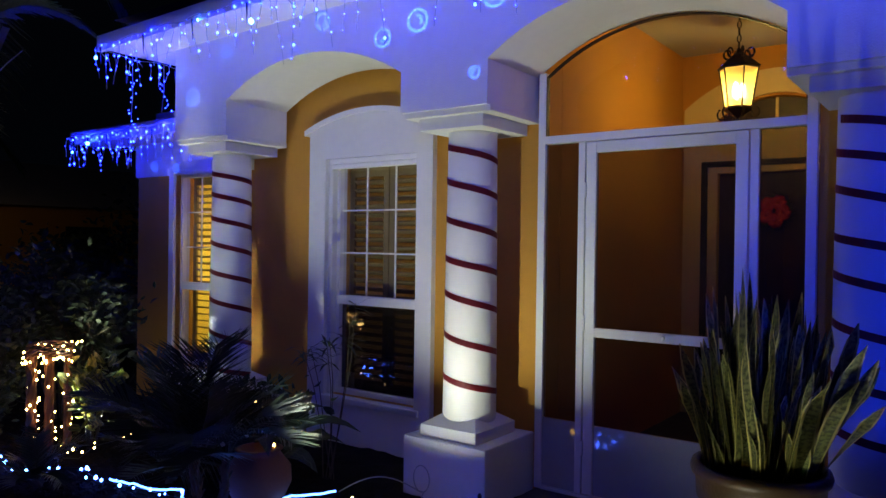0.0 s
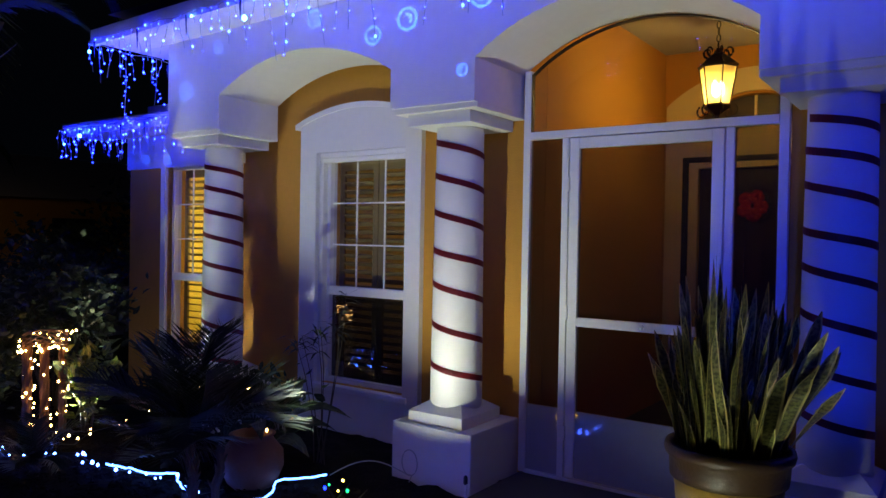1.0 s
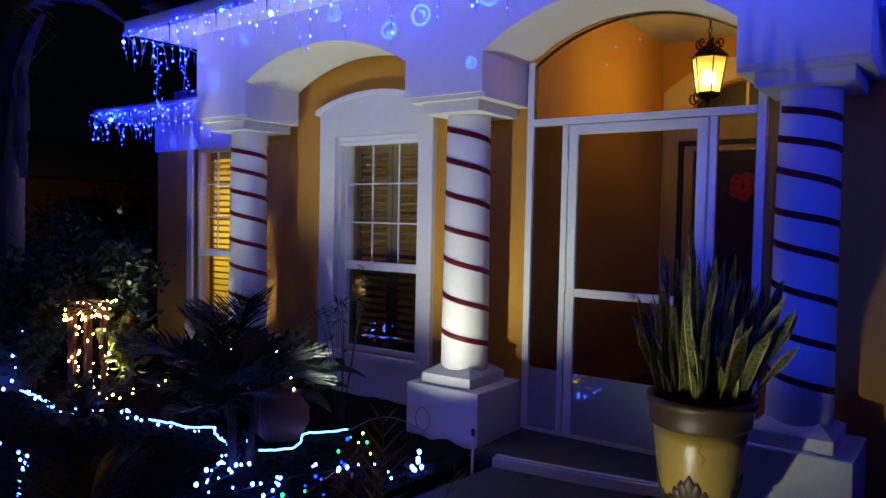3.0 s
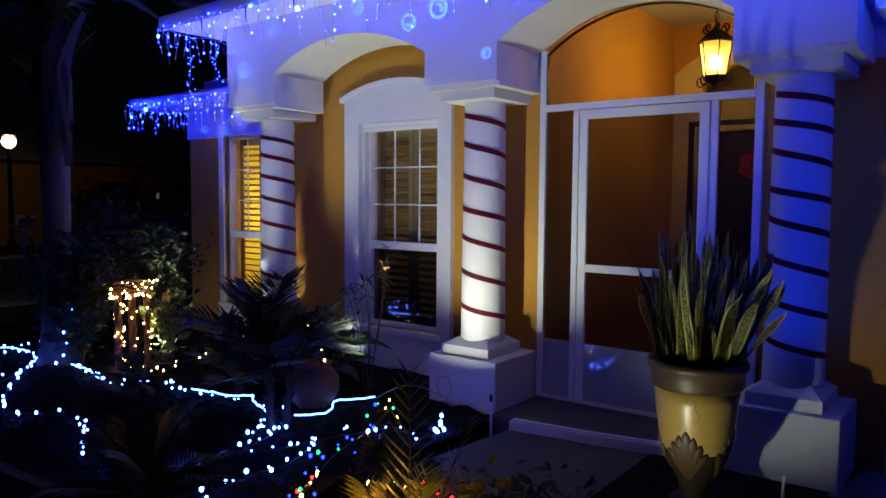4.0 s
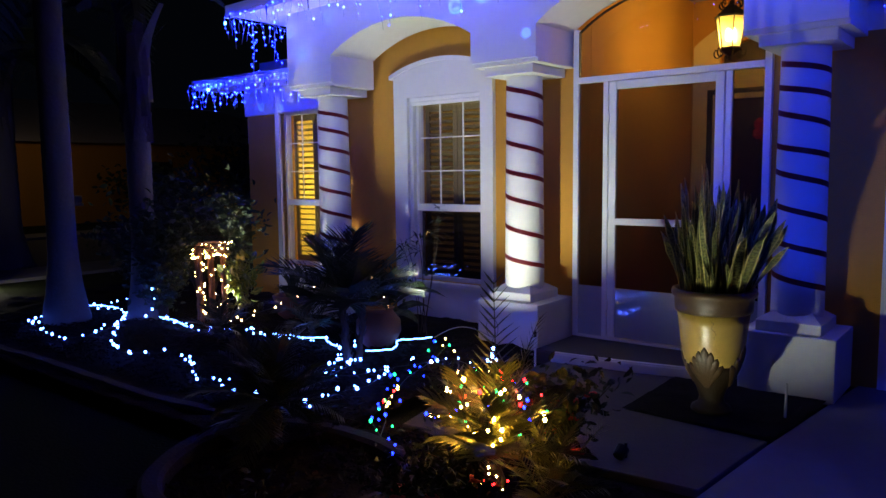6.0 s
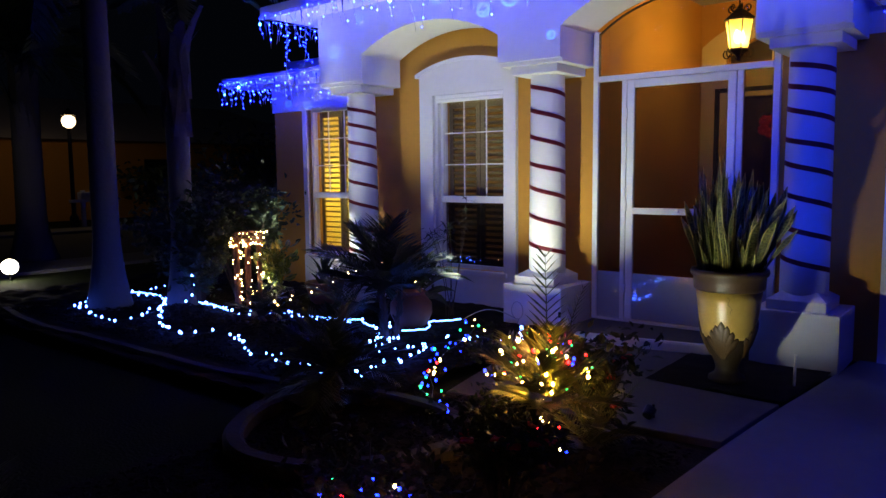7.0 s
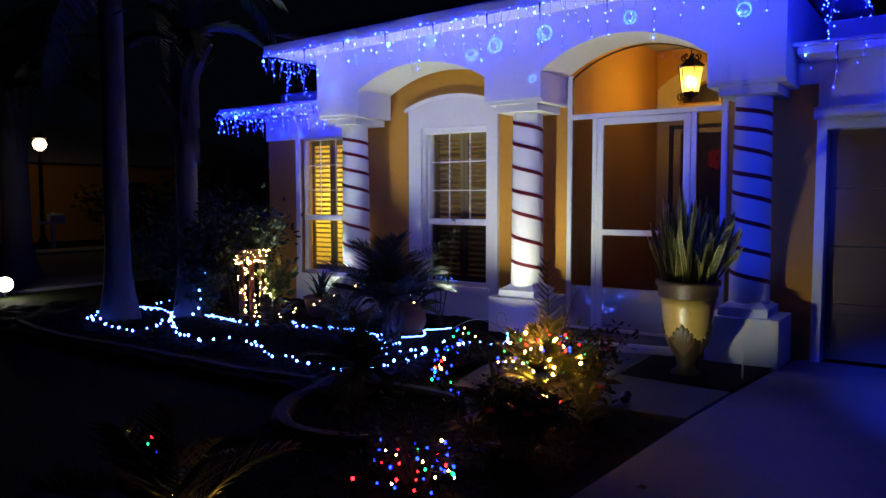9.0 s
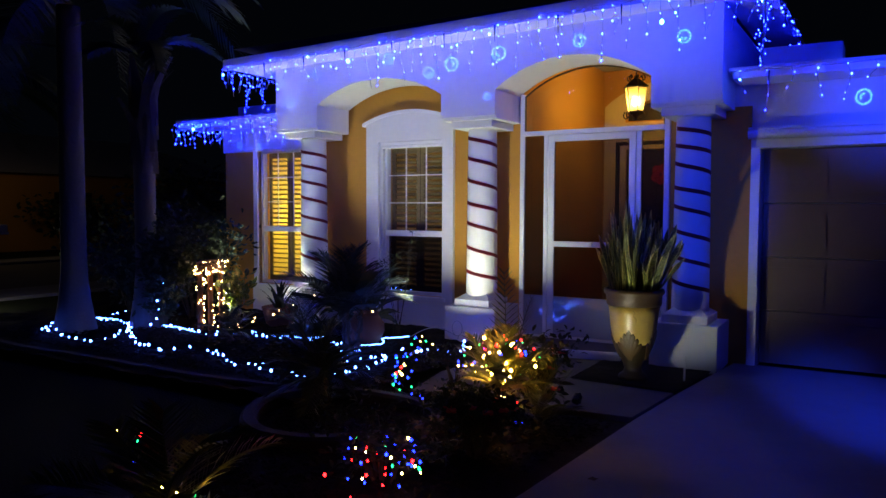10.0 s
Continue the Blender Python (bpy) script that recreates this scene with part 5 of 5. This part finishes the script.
# wicker arch with warm lights
arch = empty("lit_wicker_arch", "rattan arch wrapped in warm white fairy lights", "light decoration", (-2.87, -0.86, 0.06))
dirx, diry = 0.44, 0.89
warm = []
for off, h, rr in ((-0.125, 0.74, 0.04), (-0.01, 0.72, 0.036), (0.11, 0.70, 0.03)):
    bm = bmesh.new()
    tube(bm, [(off * dirx, off * diry, z) for z in span(-0.03, h, 6)], rr * 0.72, rr * 0.62, 10)
    leg = part("leg", bm, RATTAN, arch, "woven rattan leg", smooth=True)
    for q in range(5):
        a0 = 2 * math.pi * q / 5
        bm = bmesh.new()
        tube(bm, [(off * dirx + rr * 0.8 * math.cos(a0 + z * 9), off * diry + rr * 0.8 * math.sin(a0 + z * 9), z) for z in span(-0.03, h, 18)], 0.006, n=4)
        part("cane_strand", bm, RATTAN, leg)
    for k in range(24 if off < -0.1 else 14):
        z, a0 = rs.uniform(0.02, h), rs.uniform(0, 6.28)
        warm.append(((off * dirx + rr * 1.25 * math.cos(a0), off * diry + rr * 1.25 * math.sin(a0), z), rs.uniform(0.7, 1.3)))
bm = bmesh.new()
for q in range(9):
    a0 = 2 * math.pi * q / 9
    tube(bm, [(o * dirx + 0.06 * math.cos(a0 + o * 9) * diry, o * diry - 0.06 * math.cos(a0 + o * 9) * dirx, 0.70 + 0.055 * math.sqrt(max(0, 1 - (o / 0.18) ** 2)) + 0.05 * math.sin(a0 + o * 9)) for o in span(-0.16, 0.145, 14)], 0.006, n=4)
part("crown", bm, RATTAN, arch, "woven rattan top")
for k in range(40):
    o, a0 = rs.uniform(-0.16, 0.145), rs.uniform(0, 6.28)
    warm.append(((o * dirx + 0.065 * math.cos(a0), o * diry + 0.065 * math.sin(a0), 0.72 + 0.07 * math.sin(a0)), rs.uniform(0.7, 1.3)))
add_bulbs(arch, WARM_LED, warm, 0.0075)
ground_string("warm fairy lights trailing among the plants", [[(-2.7, -1.0, 0.08), (-2.4, -0.9, 0.1), (-2.1, -0.95, 0.25), (-1.8, -0.8, 0.35), (-1.3, -0.6, 0.6), (-1.0, -0.5, 0.5), (-0.75, -0.55, 0.35), (-0.7, -0.65, 0.12)]], 0.15, 0.03, [WARM_LED], 0.0075, DARKCABLE)

# ---- small fixtures ----
for x, y, label in ((0.44, -0.22, "thin white marker stake with a dark tip"), (2.33, -0.45, "thin white marker stake beside the driveway")):
    st = empty("marker_stake", label, "stake", (x, y, 0.03))
    bm = bmesh.new()
    tube(bm, [(0, 0, -0.06), (0.004, 0, 0.2)], 0.008, n=8)
    part("rod", bm, TRIM, st)
    if x < 1:
        part("tip", lathe(bmesh.new(), [(0.009, 0.195), (0.012, 0.2), (0.012, 0.235), (0.006, 0.245)], 10), BLACK, st)
for eye, aim, watts, angle in FLOODS:
    d = (Vector(aim) - Vector(eye)).normalized()
    fx = empty("garden_spotlight", "small black garden spotlight on a ground spike", "spotlight", (eye[0], eye[1], 0.03))
    bm = bmesh.new()
    tube(bm, [(0, 0, -0.08), (0, 0, 0.07)], 0.008, n=6)
    part("spike", bm, BLACK, fx)
    bm = bmesh.new()
    c = Vector((0, 0, eye[2] - 0.03)) - d * 0.035
    tube(bm, [c - d * 0.06, c - d * 0.05, c], 0.028, 0.034, 12)
    part("housing", bm, BLACK, fx)

fl = empty("yard_floodlight", "bright white floodlight on a short ground post", "floodlight", (-7.80, -1.25, 0.0))
bm = bmesh.new()
tube(bm, [(0, 0, -0.1), (0, 0, 0.12)], 0.012, n=6)
part("post", bm, BLACK, fl)
part("lens", lathe(bmesh.new(), [(0.001, 0.0), (0.08, 0.012), (0.108, 0.035), (0.112, 0.05)], 24), LAMP_GLOW, fl, "glaring white lens").matrix_local = pose(0.03, -0.01, 0.17, 0, -80, -22)
part("housing", lathe(bmesh.new(), [(0.114, 0.0), (0.118, 0.02), (0.10, 0.08), (0.045, 0.11)], 24), BLACK, fl).matrix_local = pose(-0.022, 0.010, 0.165, 0, -80, -22)

sl = empty("street_lamp", "lit street lamp with a lantern head on a dark pole", "street lamp", (-17.4, 4.25, 0.0))
bm = bmesh.new()
lathe(bm, [(0.12, 0), (0.12, 0.3), (0.06, 0.4), (0.05, 2.7), (0.07, 2.75)], 12)
part("pole", bm, BLACK, sl)
part("globe", lathe(bmesh.new(), [(0.06, 2.76), (0.15, 2.83), (0.185, 2.94), (0.15, 3.05), (0.08, 3.1)], 18), STREET_GLOW, sl, "glowing warm globe").visible_shadow = False
part("cap", lathe(bmesh.new(), [(0.2, 3.1), (0.12, 3.18), (0.02, 3.3)], 12), BLACK, sl)
mb = empty("mailbox", "pale mailbox on a wooden cross post", "mailbox", (-17.1, 4.37, 0.0))
part("post", box_mesh(-0.05, 0.05, -0.05, 0.05, 0, 1.05, 0.008), TRIM, mb)
part("arm", box_mesh(-0.07, 0.07, -0.35, 0.35, 0.72, 0.80, 0.008), TRIM, mb)
bm = box_mesh(-0.12, 0.12, -0.1, 0.3, 0.805, 1.0, 0.03)
part("box", bm, TRIM, mb)

# smooth cast curbs of the beds
def cast_curb(bm, path, closed, half=0.055, top=0.085):
    """Rounded concrete edging swept along a line on the ground."""
    prof = [(-half, -0.05), (-half, top - 0.02), (-half + 0.02, top), (half - 0.02, top), (half, top - 0.02), (half, -0.05)]
    rows, n = [], len(path)
    for i, p in enumerate(path):
        a, c = (path[i - 1], path[(i + 1) % n]) if closed else (path[max(0, i - 1)], path[min(n - 1, i + 1)])
        d = Vector((c[0] - a[0], c[1] - a[1], 0)).normalized()
        side = Vector((-d.y, d.x, 0))
        wob = 0.006 * noise.noise((p[0] * 4, p[1] * 4, 1))
        rows.append([bm.verts.new(Vector((p[0], p[1], z + wob)) + side * (o + wob)) for o, z in prof])
    for i in range(n if closed else n - 1):
        a, c = rows[i], rows[(i + 1) % n]
        for k in range(len(prof) - 1):
            bm.faces.new((a[k], a[k + 1], c[k + 1], c[k]))
    if not closed:
        bm.faces.new(rows[0])
        bm.faces.new(rows[-1][::-1])
    return bm


turns = [2 * math.pi * k / 48 for k in range(48)]
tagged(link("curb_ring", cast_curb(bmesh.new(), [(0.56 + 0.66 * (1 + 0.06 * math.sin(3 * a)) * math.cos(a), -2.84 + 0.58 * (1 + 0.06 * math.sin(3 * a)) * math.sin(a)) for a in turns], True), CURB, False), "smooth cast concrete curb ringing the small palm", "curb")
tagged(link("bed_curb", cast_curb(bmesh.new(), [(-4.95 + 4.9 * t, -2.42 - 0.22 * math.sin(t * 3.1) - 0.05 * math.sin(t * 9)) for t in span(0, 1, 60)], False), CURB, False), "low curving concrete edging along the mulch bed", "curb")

# loose mulch chips and dry leaves over the bed
rc = random.Random(77)
bm = bmesh.new()
for i in range(8200):
    near = i % 3 == 0
    x, y = (rc.uniform(0.1, 2.2), rc.uniform(-4.6, -1.95)) if near else (rc.uniform(-4.8, 0.42), rc.uniform(-2.45, -0.1))
    if (near and x > 2.38 + 0.088 * y) or (not near and rc.random() > 0.45 + 0.55 * (y < -0.5)):
        continue
    a, ln, w, h = rc.uniform(0, 6.28), rc.uniform(0.02, 0.06), rc.uniform(0.006, 0.014), rc.uniform(0.0, 0.02)
    d, q = Vector((math.cos(a), math.sin(a), rc.uniform(-0.3, 0.3))) * ln, Vector((-math.sin(a), math.cos(a), rc.uniform(-0.5, 0.5))) * w
    o = Vector((x, y, (0.008 if near else 0.072) + h))
    v = [bm.verts.new(o + p) for p in (-d * 0.5 - q, d * 0.5 - q, d * 0.5 + q, -d * 0.5 + q)] + [bm.verts.new(o + Vector((0, 0, 0.008)) + d * k) for k in (-0.35, 0.35)]
    for f in ((0, 1, 5, 4), (1, 2, 5), (2, 3, 4, 5), (3, 0, 4)):
        bm.faces.new([v[k] for k in f])
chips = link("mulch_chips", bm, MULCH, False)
tagged(chips, "loose dark bark chips strewn over the bed", "mulch", kind="stuff")

# far house, trees and roof across the street
far = empty("far_house", "dim ochre house across the street with a dark garage", "house", (-24.0, 8.0, 0.0))
part("wall", box_mesh(-3, 3, -11, 9, 0, 2.6), OCHRE, far)
bm = bmesh.new()
lo = [bm.verts.new(p) for p in ((-3.6, -11.6, 2.6), (3.6, -11.6, 2.6), (3.6, 9.6, 2.6), (-3.6, 9.6, 2.6))]
hi = [bm.verts.new((0, -8, 4.2)), bm.verts.new((0, 6, 4.2))]
for f in ((lo[0], lo[1], hi[0]), (lo[1], lo[2], hi[1], hi[0]), (lo[2], lo[3], hi[1]), (lo[3], lo[0], hi[0], hi[1]), lo[::-1]):
    bm.faces.new(f)
part("roof", bm, ROOFING, far)
part("garage_door", box_mesh(3.0, 3.04, -9.4, -5.0, 0, 2.1), GARAGE, far)
for y in (0.5, 4.5):
    w = part("window", box_mesh(3.0, 3.03, y, y + 1.4, 0.8, 2.0), BLACK, far)
    part("sill", box_mesh(3.0, 3.1, y - 0.1, y + 1.5, 0.7, 0.8), TRIM, w)
leafy_bush((-18.9, 8.0, 0), (1.3, 2.2, 1.4), 900, 0.22, 41, "dark shrub mass before the far house", stems=12)
leafy_bush((-19.2, 13.0, 0), (1.5, 2.5, 2.2), 1000, 0.25, 42, "tall dark shrub mass across the street", stems=12)
leafy_bush((-9.0, 4.6, 0), (1.6, 1.8, 1.9), 1500, 0.16, 43, "dark shrub mass behind the palms", stems=14)

# projector on a stand, behind the walk of the camera: a plate with ring slots
pr = empty("projector", "small black light projector on a pole", "projector", (PROJECTOR.x, PROJECTOR.y, 0.0))
bm = bmesh.new()
tube(bm, [(0, 0, -0.05), (0, 0, PROJECTOR.z - 0.1)], 0.02, n=8)
part("pole", bm, BLACK, pr)
part("housing", box_mesh(-0.07, 0.07, -0.16, -0.03, PROJECTOR.z - 0.09, PROJECTOR.z + 0.09, 0.01), BLACK, pr)
axis = (Vector((0.4, 0, 2.6)) - PROJECTOR).normalized()
px = axis.cross(Vector((0, 0, 1))).normalized()
py = px.cross(axis)
RINGS = [(-2.43, 0, 2.73, 0.055), (-2.03, 0, 3.03, 0.04), (-2.62, 0, 2.96, 0.05), (-1.01, 0, 3.09, 0.05), (-0.74, 0, 3.06, 0.045), (-0.48, 0, 2.90, 0.05), (-0.20, 0, 2.965, 0.06), (0.22, 0, 2.60, 0.03), (2.17, 0, 2.98, 0.05), (3.55, 0.6, 2.43, 0.08), (0.35, 0, 3.02, 0.06), (-3.6, 0.65, 2.29, 0.035), (-3.95, 0.65, 2.32, 0.035), (-2.3, 0, 2.52, 0.04), (1.2, 0, 3.05, 0.05)]
CELL, HALF, D = 0.0038, 76, 0.40
rings, taken = [], set()
for x, y, z, r in RINGS:
    v = Vector((x, y, z)) - PROJECTOR
    k = D / v.dot(axis)
    cu, cv = v.dot(px) * k, v.dot(py) * k
    i, j = math.floor(cu / CELL), math.floor(cv / CELL)
    cells = {(i + a, j + c) for a in (-1, 0, 1) for c in (-1, 0, 1)}
    if not cells & taken:  # slots keep clear of one another
        taken |= cells
        rings.append((i, j, cu, cv, min(r * k * 1.25, CELL * 0.98)))
bm = bmesh.new()
o = Vector((0, 0, PROJECTOR.z)) + axis * D


def spot(u, v):
    return bm.verts.new(o + px * u + py * v)


for i in range(-HALF, HALF):
    row = [j for j in range(-HALF, HALF) if (i, j) not in taken]
    runs = []
    for j in row:
        if runs and runs[-1][1] == j:
            runs[-1][1] = j + 1
        else:
            runs.append([j, j + 1])
    for j0, j1 in runs:
        bm.faces.new([spot(i * CELL, j0 * CELL), spot((i + 1) * CELL, j0 * CELL), spot((i + 1) * CELL, j1 * CELL), spot(i * CELL, j1 * CELL)])
for i, j, cu, cv, r in rings:
    u0, u1, v0, v1 = (i - 1) * CELL, (i + 2) * CELL, (j - 1) * CELL, (j + 2) * CELL

    def rim(t):
        c, s = math.cos(t), math.sin(t)
        d = min((u1 - cu) / c if c > 1e-6 else (u0 - cu) / c if c < -1e-6 else 9, (v1 - cv) / s if s > 1e-6 else (v0 - cv) / s if s < -1e-6 else 9)
        return d
    turns = sorted([2 * math.pi * q / 28 for q in range(28)] + [math.atan2(b - cv, a - cu) % (2 * math.pi) for a in (u0, u1) for b in (v0, v1)])
    for a, c in zip(turns, turns[1:] + [turns[0] + 2 * math.pi]):
        if c - a < 1e-5:
            continue
        da, dc = rim(a), rim(c)
        bm.faces.new([spot(cu + r * math.cos(a), cv + r * math.sin(a)), spot(cu + da * math.cos(a), cv + da * math.sin(a)), spot(cu + dc * math.cos(c), cv + dc * math.sin(c)), spot(cu + r * math.cos(c), cv + r * math.sin(c))])
        for ra, rb in ((0.76, 0.50), (0.24, 0.02)) if (a + cu * 900) % 6.28 < 3.0 else ((0.76, 0.02),):
            bm.faces.new([spot(cu + r * ra * math.cos(a), cv + r * ra * math.sin(a)), spot(cu + r * rb * math.cos(a), cv + r * rb * math.sin(a)), spot(cu + r * rb * math.cos(c), cv + r * rb * math.sin(c)), spot(cu + r * ra * math.cos(c), cv + r * ra * math.sin(c))])
part("slotted_plate", bm, BLACK, pr, "dark plate with ring slots")

# a dry leaf on the driveway edge
lf = empty("fallen_leaf", "small curled dry leaf on the driveway", "leaf", (2.42, -3.05, 0.014))
bm, uv = uv_mesh()
strip(bm, uv, [Vector((0.0, 0.0, 0.004)), Vector((0.02, 0.004, 0.012)), Vector((0.045, 0.0, 0.010)), Vector((0.065, -0.004, 0.022))], [Vector((0.1, 1, 0.3))] * 4, [0.004, 0.014, 0.012, 0.001])
part("blade", bm, STEM, lf)
